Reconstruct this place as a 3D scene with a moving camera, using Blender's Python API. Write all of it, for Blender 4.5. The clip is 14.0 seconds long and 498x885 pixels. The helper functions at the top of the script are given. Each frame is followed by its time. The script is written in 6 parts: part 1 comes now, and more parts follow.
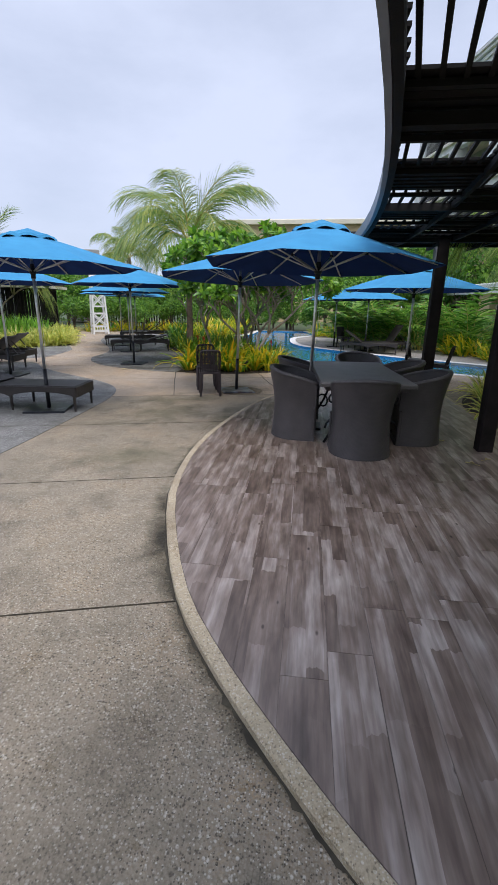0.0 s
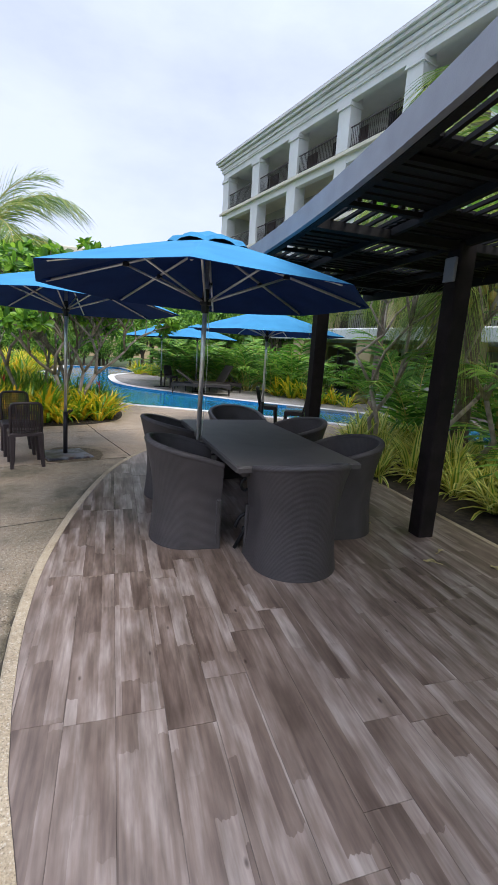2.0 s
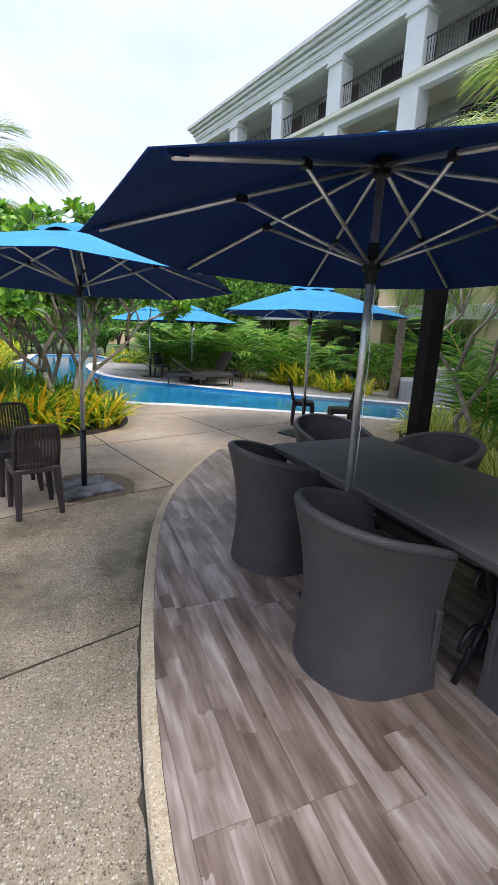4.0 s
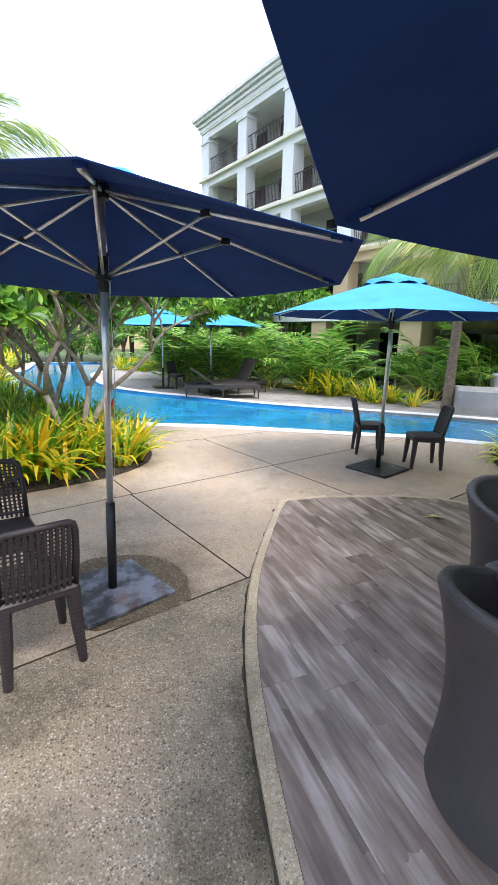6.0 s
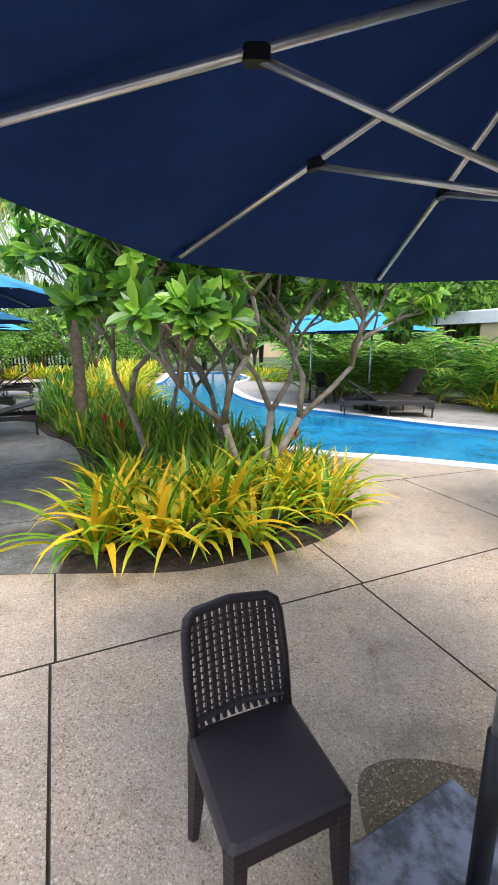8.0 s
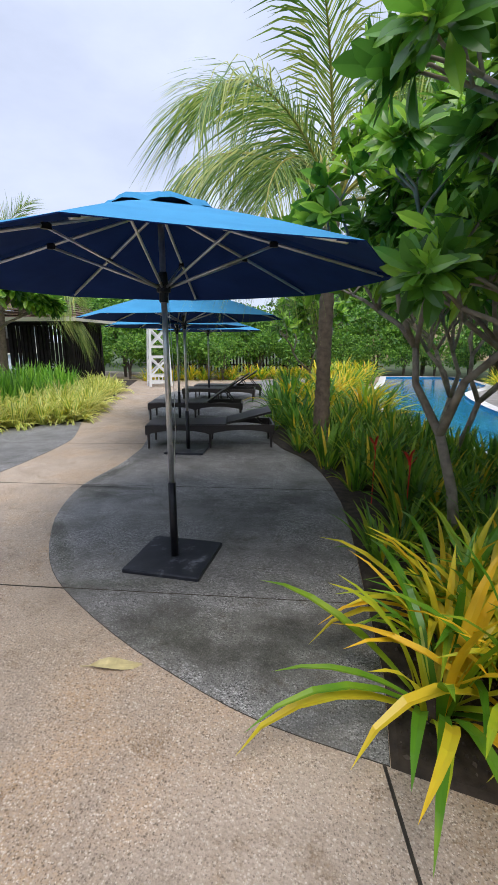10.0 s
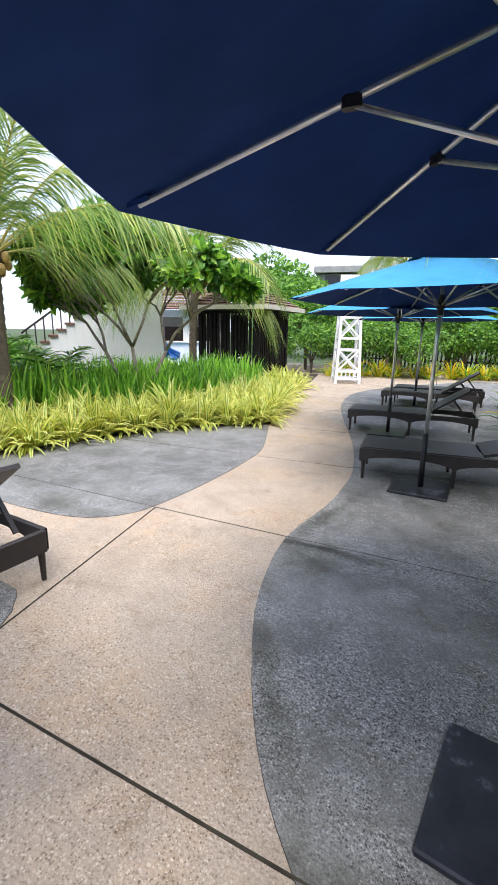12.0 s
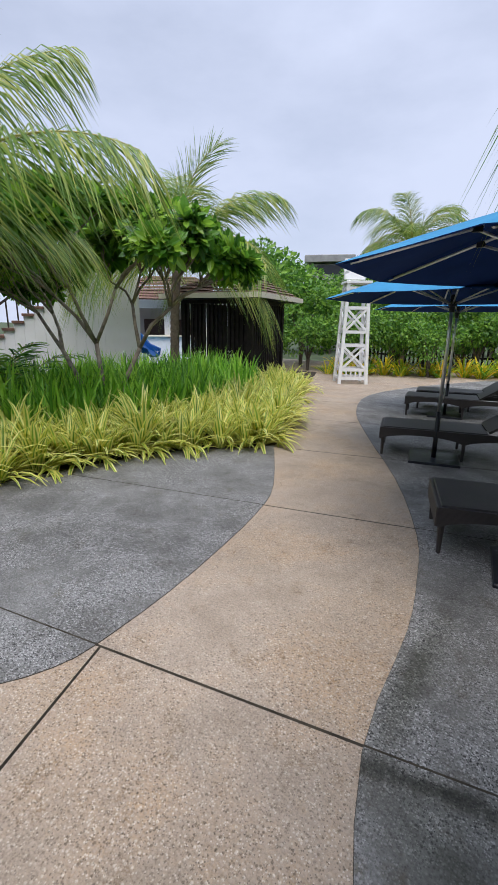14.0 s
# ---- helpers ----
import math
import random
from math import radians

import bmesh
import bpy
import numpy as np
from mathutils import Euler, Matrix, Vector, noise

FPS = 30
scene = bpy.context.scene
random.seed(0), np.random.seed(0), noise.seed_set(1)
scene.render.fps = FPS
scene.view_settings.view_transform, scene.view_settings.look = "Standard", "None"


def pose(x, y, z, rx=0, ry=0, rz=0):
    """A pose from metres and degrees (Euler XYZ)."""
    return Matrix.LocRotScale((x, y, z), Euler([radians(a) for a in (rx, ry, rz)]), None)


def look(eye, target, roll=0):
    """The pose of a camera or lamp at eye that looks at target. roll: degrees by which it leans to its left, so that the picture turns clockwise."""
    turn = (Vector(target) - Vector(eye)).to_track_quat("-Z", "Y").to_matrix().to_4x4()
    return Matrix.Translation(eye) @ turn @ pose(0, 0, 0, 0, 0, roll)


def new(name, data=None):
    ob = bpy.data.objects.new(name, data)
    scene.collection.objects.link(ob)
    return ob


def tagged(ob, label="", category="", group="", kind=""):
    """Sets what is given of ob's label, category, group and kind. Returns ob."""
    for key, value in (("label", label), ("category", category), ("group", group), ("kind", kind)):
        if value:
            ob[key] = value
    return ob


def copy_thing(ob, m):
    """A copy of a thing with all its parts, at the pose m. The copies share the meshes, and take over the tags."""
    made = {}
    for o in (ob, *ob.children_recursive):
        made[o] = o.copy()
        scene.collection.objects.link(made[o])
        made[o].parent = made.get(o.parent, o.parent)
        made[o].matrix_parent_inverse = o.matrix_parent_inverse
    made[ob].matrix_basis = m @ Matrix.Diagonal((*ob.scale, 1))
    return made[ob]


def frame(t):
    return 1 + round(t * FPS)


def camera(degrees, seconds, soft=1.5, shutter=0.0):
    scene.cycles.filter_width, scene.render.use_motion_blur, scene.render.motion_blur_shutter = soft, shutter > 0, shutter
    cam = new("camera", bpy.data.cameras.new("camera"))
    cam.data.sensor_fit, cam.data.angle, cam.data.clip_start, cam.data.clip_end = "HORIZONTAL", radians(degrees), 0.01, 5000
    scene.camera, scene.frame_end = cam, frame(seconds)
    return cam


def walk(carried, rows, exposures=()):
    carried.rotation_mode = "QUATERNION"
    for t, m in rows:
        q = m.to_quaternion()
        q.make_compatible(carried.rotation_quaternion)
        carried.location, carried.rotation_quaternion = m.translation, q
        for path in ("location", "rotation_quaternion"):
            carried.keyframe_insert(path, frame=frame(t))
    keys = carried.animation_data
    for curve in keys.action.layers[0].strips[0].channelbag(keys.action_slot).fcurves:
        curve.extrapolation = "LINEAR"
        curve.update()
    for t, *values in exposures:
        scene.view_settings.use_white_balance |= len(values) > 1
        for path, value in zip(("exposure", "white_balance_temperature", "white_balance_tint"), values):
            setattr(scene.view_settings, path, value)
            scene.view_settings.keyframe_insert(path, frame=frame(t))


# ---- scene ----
cam = camera(58.9, 14.0, 1.2)
PATH = [
    (0, (1.489, 0.186, 1.506), (1.253, 2.084, 0.921), 0.9),
    (0.5, (1.358, 0.636, 1.487), (1.544, 2.565, 0.993), 0.4),
    (1, (1.199, 1.016, 1.579), (1.705, 2.906, 1.166), 0.4),
    (1.5, (1.085, 1.503, 1.613), (1.655, 3.374, 1.193), 0.9),
    (2, (0.841, 2.01, 1.556), (1.431, 3.877, 1.148), 3.6),
    (2.5, (0.689, 2.447, 1.584), (1.284, 4.309, 1.159), 3.8),
    (3, (0.531, 2.992, 1.558), (1.113, 4.857, 1.129), 3.0),
    (3.2, (0.413, 3.185, 1.549), (1.042, 5.028, 1.094), 3.1),
    (5.3, (0.114, 4.969, 1.641), (0.862, 6.759, 1.153), 2.1),
    (5.5, (0.125, 5.187, 1.617), (0.864, 6.981, 1.133), 1.8),
    (6, (0.076, 5.663, 1.628), (0.793, 7.469, 1.156), 1.4),
    (6.5, (-0.038, 6.179, 1.642), (0.528, 8.038, 1.172), 1.6),
    (7, (-0.204, 6.648, 1.632), (0.131, 8.563, 1.164), 0.9),
    (7.2, (-0.276, 6.807, 1.631), (0.049, 8.726, 1.17), 0.9),
    (9.3, (-1.231, 8.502, 1.649), (-1.518, 10.432, 1.209), -0.0),
    (9.5, (-1.371, 8.639, 1.607), (-1.775, 10.55, 1.176), 0.5),
    (10, (-1.683, 9.022, 1.6), (-2.26, 10.885, 1.157), -0.1),
    (10.5, (-2.039, 9.379, 1.61), (-3.0, 11.077, 1.171), -0.8),
    (11, (-2.458, 9.678, 1.581), (-3.578, 11.273, 1.131), 0.3),
    (11.5, (-2.769, 10.007, 1.579), (-3.893, 11.593, 1.108), 0.2),
    (12, (-3.177, 10.334, 1.6), (-4.375, 11.859, 1.114), 0.9),
    (12.5, (-3.598, 10.604, 1.603), (-4.849, 12.082, 1.102), 1.1),
    (13, (-3.957, 10.955, 1.611), (-5.364, 12.28, 1.098), 2.6),
    (13.5, (-4.328, 11.289, 1.604), (-5.756, 12.588, 1.082), 2.7),
    (14, (-4.523, 11.734, 1.578), (-5.664, 13.295, 1.066), 0.9),
]
walk(cam, [(t, look(eye, target, roll)) for t, eye, target, roll in PATH],
     [(0.0, -0.04), (1.0, 0.12), (3.0, 0.3), (5.5, 1.0), (6.0, 1.15), (6.5, 0.85), (7.2, 1.35), (9.3, 0.1), (10.5, 0.1), (11.0, 0.15), (11.5, 0.5), (12.0, 0.75), (12.5, 0.55), (13.0, 0.22), (14.0, -0.1)])

# ---- world, sun, exposure ----
SUN_EL, SUN_AZ = radians(63), math.atan2(0.45, -0.9)      # azimuth from +y towards +x
world = bpy.data.worlds.new("sky")
scene.world = world
world.use_nodes = True
wt = world.node_tree
sky = wt.nodes.new("ShaderNodeTexSky")
sky.sky_type, sky.sun_disc, sky.sun_elevation, sky.sun_rotation = "NISHITA", False, SUN_EL, SUN_AZ
sky.air_density, sky.dust_density, sky.ozone_density = 1.0, 1.5, 1.5
co = wt.nodes.new("ShaderNodeTexCoord")
mp = wt.nodes.new("ShaderNodeMapping")
mp.inputs["Scale"].default_value = (1.0, 1.0, 2.4)
cn = wt.nodes.new("ShaderNodeTexNoise")
cn.inputs["Scale"].default_value, cn.inputs["Detail"].default_value, cn.inputs["Roughness"].default_value = 1.7, 7, 0.55
cr = wt.nodes.new("ShaderNodeValToRGB")
cr.color_ramp.elements[0].position, cr.color_ramp.elements[1].position = 0.30, 0.66
cr.color_ramp.elements[0].color = (0.58, 0.58, 0.58, 1)
cr.color_ramp.elements[1].color = (0.93, 0.93, 0.93, 1)
cm = wt.nodes.new("ShaderNodeMixRGB")
cm.inputs[2].default_value = (7.80, 8.6, 11.0, 1)
wt.links.new(co.outputs["Generated"], mp.inputs[0])
wt.links.new(mp.outputs[0], cn.inputs[0])
wt.links.new(cn.outputs[0], cr.inputs[0])
wt.links.new(cr.outputs[0], cm.inputs[0])
wt.links.new(sky.outputs[0], cm.inputs[1])
sep = wt.nodes.new("ShaderNodeSeparateXYZ")
wt.links.new(co.outputs["Generated"], sep.inputs[0])
lift = wt.nodes.new("ShaderNodeMapRange")               # an overcast sky is some three times as bright overhead
lift.interpolation_type = "SMOOTHSTEP"
for k, v in ((1, 0.45), (2, 0.95), (3, 1.0), (4, 2.3)):
    lift.inputs[k].default_value = v
wt.links.new(sep.outputs[2], lift.inputs[0])
gain = wt.nodes.new("ShaderNodeVectorMath")
gain.operation = "SCALE"
wt.links.new(cm.outputs[0], gain.inputs[0])
wt.links.new(lift.outputs[0], gain.inputs["Scale"])
wt.links.new(gain.outputs[0], wt.nodes["Background"].inputs[0])
wt.nodes["Background"].inputs[1].default_value = 0.100
sun = new("sun", bpy.data.lights.new("sun", "SUN"))
sun.data.energy, sun.data.angle, sun.data.color = 2.4, radians(32), (1.0, 0.93, 0.87)
sun.matrix_world = look((Vector((math.sin(SUN_AZ) * math.cos(SUN_EL), math.cos(SUN_AZ) * math.cos(SUN_EL), math.sin(SUN_EL))) * 60), (0, 0, 0))

# ---- materials ----
def nodes_of(name, rough=0.6, metal=0.0, spec=0.5):
    m = bpy.data.materials.new(name)
    m.use_nodes = True
    nt = m.node_tree
    b = nt.nodes["Principled BSDF"]
    b.inputs["Roughness"].default_value, b.inputs["Metallic"].default_value = rough, metal
    b.inputs["Specular IOR Level"].default_value = spec
    return m, nt, b


def tex(nt, kind, scale, detail=4.0, rough=0.55, stretch=None, coord="Object", rot=0.0):
    c = nt.nodes.new("ShaderNodeTexCoord")
    n = nt.nodes.new(kind)
    n.inputs["Scale"].default_value = scale
    if kind == "ShaderNodeTexNoise":
        n.inputs["Detail"].default_value, n.inputs["Roughness"].default_value = detail, rough
    src = c.outputs[coord]
    if stretch:
        mpn = nt.nodes.new("ShaderNodeMapping")
        mpn.inputs["Scale"].default_value = stretch
        mpn.inputs["Rotation"].default_value = (0, 0, rot)
        nt.links.new(src, mpn.inputs[0])
        src = mpn.outputs[0]
    nt.links.new(src, n.inputs["Vector"])
    return n


def ramp(nt, src, stops):
    r = nt.nodes.new("ShaderNodeValToRGB")
    els = r.color_ramp.elements
    while len(els) < len(stops):
        els.new(0.5)
    for e, (p, c) in zip(els, stops):
        e.position, e.color = p, (*c, 1)
    nt.links.new(src, r.inputs[0])
    return r.outputs[0]


def mix(nt, a, b, fac, mode="MIX"):
    n = nt.nodes.new("ShaderNodeMixRGB")
    n.blend_type = mode
    for k, v in ((0, fac), (1, a), (2, b)):
        if isinstance(v, (int, float)):
            n.inputs[k].default_value = v
        elif isinstance(v, tuple):
            n.inputs[k].default_value = (*v, 1)
        else:
            nt.links.new(v, n.inputs[k])
    return n.outputs[0]


def bump(nt, b, src, strength=0.3, dist=0.01):
    n = nt.nodes.new("ShaderNodeBump")
    n.inputs["Strength"].default_value, n.inputs["Distance"].default_value = strength, dist
    nt.links.new(src, n.inputs["Height"])
    nt.links.new(n.outputs[0], b.inputs["Normal"])


def plain(name, col, rough=0.6, metal=0.0, vary=0.25, scale=6.0, bump_s=0.0, bscale=120.0, spec=0.5):
    """A painted, metal or wooden surface with blotches and fine grain."""
    m, nt, b = nodes_of(name, rough, metal, spec)
    n = tex(nt, "ShaderNodeTexNoise", scale, 6)
    d = tuple(c * (1 - vary) for c in col)
    e = tuple(min(1, c * (1 + vary)) for c in col)
    nt.links.new(ramp(nt, n.outputs[0], [(0.3, d), (0.7, e)]), b.inputs["Base Color"])
    if bump_s:
        bump(nt, b, tex(nt, "ShaderNodeTexNoise", bscale, 3).outputs[0], bump_s, 0.004)
    return m


def leaf_mat(name, stops, rough=0.42, trans=0.0, single_leaf=False):
    """Leaves: each blade takes its own colour; thin leaves let some light through."""
    m, nt, b = nodes_of(name, rough)
    g = nt.nodes.new("ShaderNodeNewGeometry")
    n = tex(nt, "ShaderNodeTexNoise", 2.2, 3)
    a = nt.nodes.new("ShaderNodeMath")
    a.operation = "MULTIPLY_ADD"
    a.inputs[1].default_value, a.inputs[2].default_value = 0.55, 0.0
    if single_leaf:
        oi = nt.nodes.new("ShaderNodeObjectInfo")
        nt.links.new(oi.outputs["Random"], a.inputs[0])
    else:
        nt.links.new(g.outputs["Random Per Island"], a.inputs[0])
    s2 = nt.nodes.new("ShaderNodeMath")
    s2.operation = "MULTIPLY_ADD"
    s2.inputs[1].default_value = 0.45
    nt.links.new(n.outputs[0], s2.inputs[0])
    nt.links.new(a.outputs[0], s2.inputs[2])
    col = ramp(nt, s2.outputs[0], stops)
    nt.links.new(col, b.inputs["Base Color"])
    if trans:
        t = nt.nodes.new("ShaderNodeBsdfTranslucent")
        nt.links.new(col, t.inputs[0])
        ms = nt.nodes.new("ShaderNodeMixShader")
        ms.inputs[0].default_value = trans
        nt.links.new(b.outputs[0], ms.inputs[1])
        nt.links.new(t.outputs[0], ms.inputs[2])
        nt.links.new(ms.outputs[0], nt.nodes["Material Output"].inputs[0])
    return m


def aggregate(name, base, dark, pebble, stain, show=0.8, low=0.60, high=1.15, tint=None, share=(0.10, 0.86), cell=95, spots=(), wear=(0.34, 0.55, 0.35)):
    """Exposed-aggregate concrete: pebbles of several colours where the skin is worn, wide stains, soft dirt spots."""
    m, nt, b = nodes_of(name, 0.8, 0, 0.3)
    wide = tex(nt, "ShaderNodeTexNoise", 0.55, 5, 0.6)
    mid = tex(nt, "ShaderNodeTexNoise", 2.6, 6, 0.65)
    worn = tex(nt, "ShaderNodeTexNoise", 1.3, 5, 0.7)
    fine = tex(nt, "ShaderNodeTexNoise", 70, 4, 0.7)
    grit = tex(nt, "ShaderNodeTexNoise", 260, 2, 0.6)
    c = ramp(nt, wide.outputs[0], [(0.32, stain), (0.52, base), (0.75, tuple(x * 1.15 for x in base))])
    if tint:
        c = mix(nt, c, tint, ramp(nt, worn.outputs[0], [(0.46, (0, 0, 0)), (0.66, (0.62, 0.62, 0.62))]))
    c = mix(nt, c, ramp(nt, mid.outputs[0], [(0.30, (low, low * 0.97, low * 0.93)), (0.48, (0.95, 0.94, 0.92)), (0.70, (high, high, high))]), 0.85, "MULTIPLY")
    blot = tex(nt, "ShaderNodeTexNoise", 4.6, 7, 0.72)
    c = mix(nt, c, ramp(nt, blot.outputs[0], [(0.34, (0.60, 0.53, 0.42)), (0.45, (1, 1, 1)), (0.62, (1.0, 1.0, 1.0)), (0.74, (1.12, 1.02, 0.86))]), 0.75, "MULTIPLY")
    c = mix(nt, c, ramp(nt, fine.outputs[0], [(0.3, (0.66, 0.65, 0.64)), (0.52, (1, 1, 1)), (0.72, (1.3, 1.3, 1.28))]), 0.8, "MULTIPLY")
    bare = ramp(nt, worn.outputs[0], [(wear[0], (show * wear[2],) * 3), (wear[1], (show,) * 3)])
    heights = []
    for sc in (cell, cell * 1.75):
        vor = tex(nt, "ShaderNodeTexVoronoi", sc)
        sep = nt.nodes.new("ShaderNodeSeparateColor")
        nt.links.new(vor.outputs["Color"], sep.inputs[0])
        a, z = share
        peb = ramp(nt, sep.outputs[0], [(0.0, dark), (a, tuple(x * 1.4 for x in dark)), (a + 0.03, tuple(x * 0.92 for x in base)), (0.5, base), (z - 0.03, tuple(x * 1.1 for x in base)), (z, pebble), (1.0, tuple(min(0.85, x * 1.2) for x in pebble))])
        core = ramp(nt, vor.outputs["Distance"], [(0.30, (1, 1, 1)), (0.62, (0, 0, 0))])
        c = mix(nt, c, peb, mix(nt, bare, core, 1.0, "MULTIPLY"))
        heights.append(vor.outputs["Distance"])
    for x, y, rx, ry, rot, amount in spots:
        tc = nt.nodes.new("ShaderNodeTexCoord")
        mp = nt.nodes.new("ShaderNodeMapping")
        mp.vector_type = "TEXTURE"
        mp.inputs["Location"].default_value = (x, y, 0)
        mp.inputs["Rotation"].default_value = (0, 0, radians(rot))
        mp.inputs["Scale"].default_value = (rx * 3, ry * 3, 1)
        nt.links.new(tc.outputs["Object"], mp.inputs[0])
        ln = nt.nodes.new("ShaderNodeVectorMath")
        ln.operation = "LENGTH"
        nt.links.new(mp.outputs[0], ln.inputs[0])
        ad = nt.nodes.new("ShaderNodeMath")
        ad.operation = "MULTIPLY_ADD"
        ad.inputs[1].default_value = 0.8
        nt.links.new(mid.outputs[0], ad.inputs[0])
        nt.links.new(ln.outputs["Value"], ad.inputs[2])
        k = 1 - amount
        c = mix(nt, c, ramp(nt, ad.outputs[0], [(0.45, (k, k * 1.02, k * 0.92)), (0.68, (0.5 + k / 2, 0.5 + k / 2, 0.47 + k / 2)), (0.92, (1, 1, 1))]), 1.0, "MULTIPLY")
    nt.links.new(c, b.inputs["Base Color"])
    h = mix(nt, mix(nt, fine.outputs[0], grit.outputs[0], 0.4), heights[0], 0.5)
    bump(nt, b, h, 0.9, 0.009)
    return m


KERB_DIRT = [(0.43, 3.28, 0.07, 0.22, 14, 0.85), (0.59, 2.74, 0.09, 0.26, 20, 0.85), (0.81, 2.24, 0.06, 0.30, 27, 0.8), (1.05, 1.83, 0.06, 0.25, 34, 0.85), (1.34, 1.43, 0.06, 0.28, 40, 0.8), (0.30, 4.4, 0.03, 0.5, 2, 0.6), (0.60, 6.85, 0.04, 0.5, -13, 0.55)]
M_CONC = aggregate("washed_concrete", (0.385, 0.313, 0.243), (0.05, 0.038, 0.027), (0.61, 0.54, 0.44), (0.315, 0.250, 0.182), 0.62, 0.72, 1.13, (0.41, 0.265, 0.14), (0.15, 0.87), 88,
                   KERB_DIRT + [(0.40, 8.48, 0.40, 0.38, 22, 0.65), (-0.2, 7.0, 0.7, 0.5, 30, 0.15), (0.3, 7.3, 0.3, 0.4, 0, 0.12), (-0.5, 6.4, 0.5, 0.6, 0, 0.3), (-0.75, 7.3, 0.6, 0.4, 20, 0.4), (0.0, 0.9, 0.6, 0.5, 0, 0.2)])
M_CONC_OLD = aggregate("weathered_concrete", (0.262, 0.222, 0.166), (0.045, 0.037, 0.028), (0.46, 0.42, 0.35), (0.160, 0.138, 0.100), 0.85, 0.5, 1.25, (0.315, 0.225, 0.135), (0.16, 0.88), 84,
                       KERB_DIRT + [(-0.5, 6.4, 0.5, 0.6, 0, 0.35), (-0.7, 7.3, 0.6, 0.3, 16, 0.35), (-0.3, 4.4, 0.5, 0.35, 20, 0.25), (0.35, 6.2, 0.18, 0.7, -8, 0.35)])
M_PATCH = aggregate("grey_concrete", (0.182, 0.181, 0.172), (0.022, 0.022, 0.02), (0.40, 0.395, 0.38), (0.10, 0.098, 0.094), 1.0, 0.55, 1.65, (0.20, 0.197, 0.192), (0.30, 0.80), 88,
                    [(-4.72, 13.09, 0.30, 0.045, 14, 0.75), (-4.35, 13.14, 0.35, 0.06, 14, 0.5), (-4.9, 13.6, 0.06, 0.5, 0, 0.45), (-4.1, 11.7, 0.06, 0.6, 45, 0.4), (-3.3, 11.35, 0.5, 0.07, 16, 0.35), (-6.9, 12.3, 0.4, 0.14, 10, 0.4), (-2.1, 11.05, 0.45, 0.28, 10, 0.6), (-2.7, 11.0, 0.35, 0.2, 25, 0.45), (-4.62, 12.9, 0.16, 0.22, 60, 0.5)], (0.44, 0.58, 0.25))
M_FARPAVE = aggregate("far_paving", (0.27, 0.25, 0.23), (0.17, 0.155, 0.14), (0.38, 0.36, 0.33), (0.21, 0.19, 0.17), 0.3)
M_KERB = aggregate("kerb_concrete", (0.44, 0.365, 0.255), (0.12, 0.10, 0.07), (0.58, 0.53, 0.44), (0.27, 0.225, 0.165), 0.7)
M_JOINT = plain("joint_dirt", (0.045, 0.038, 0.026), 0.95, vary=0.5, scale=9)
M_GROUT = plain("tile_grout", (0.10, 0.08, 0.07), 0.9, vary=0.3, scale=12)
M_DIRT = aggregate("damp_gravel_concrete", (0.125, 0.096, 0.062), (0.04, 0.032, 0.022), (0.33, 0.28, 0.20), (0.12, 0.09, 0.058), 1.0, 0.6, 1.2, None, (0.25, 0.86), 95)
M_SOIL = plain("soil", (0.036, 0.026, 0.018), 0.95, vary=0.6, scale=14, bump_s=0.9, bscale=40)
M_GROUND = plain("ground_cover", (0.05, 0.075, 0.025), 0.95, vary=0.5, scale=0.9, bump_s=0.6, bscale=14)


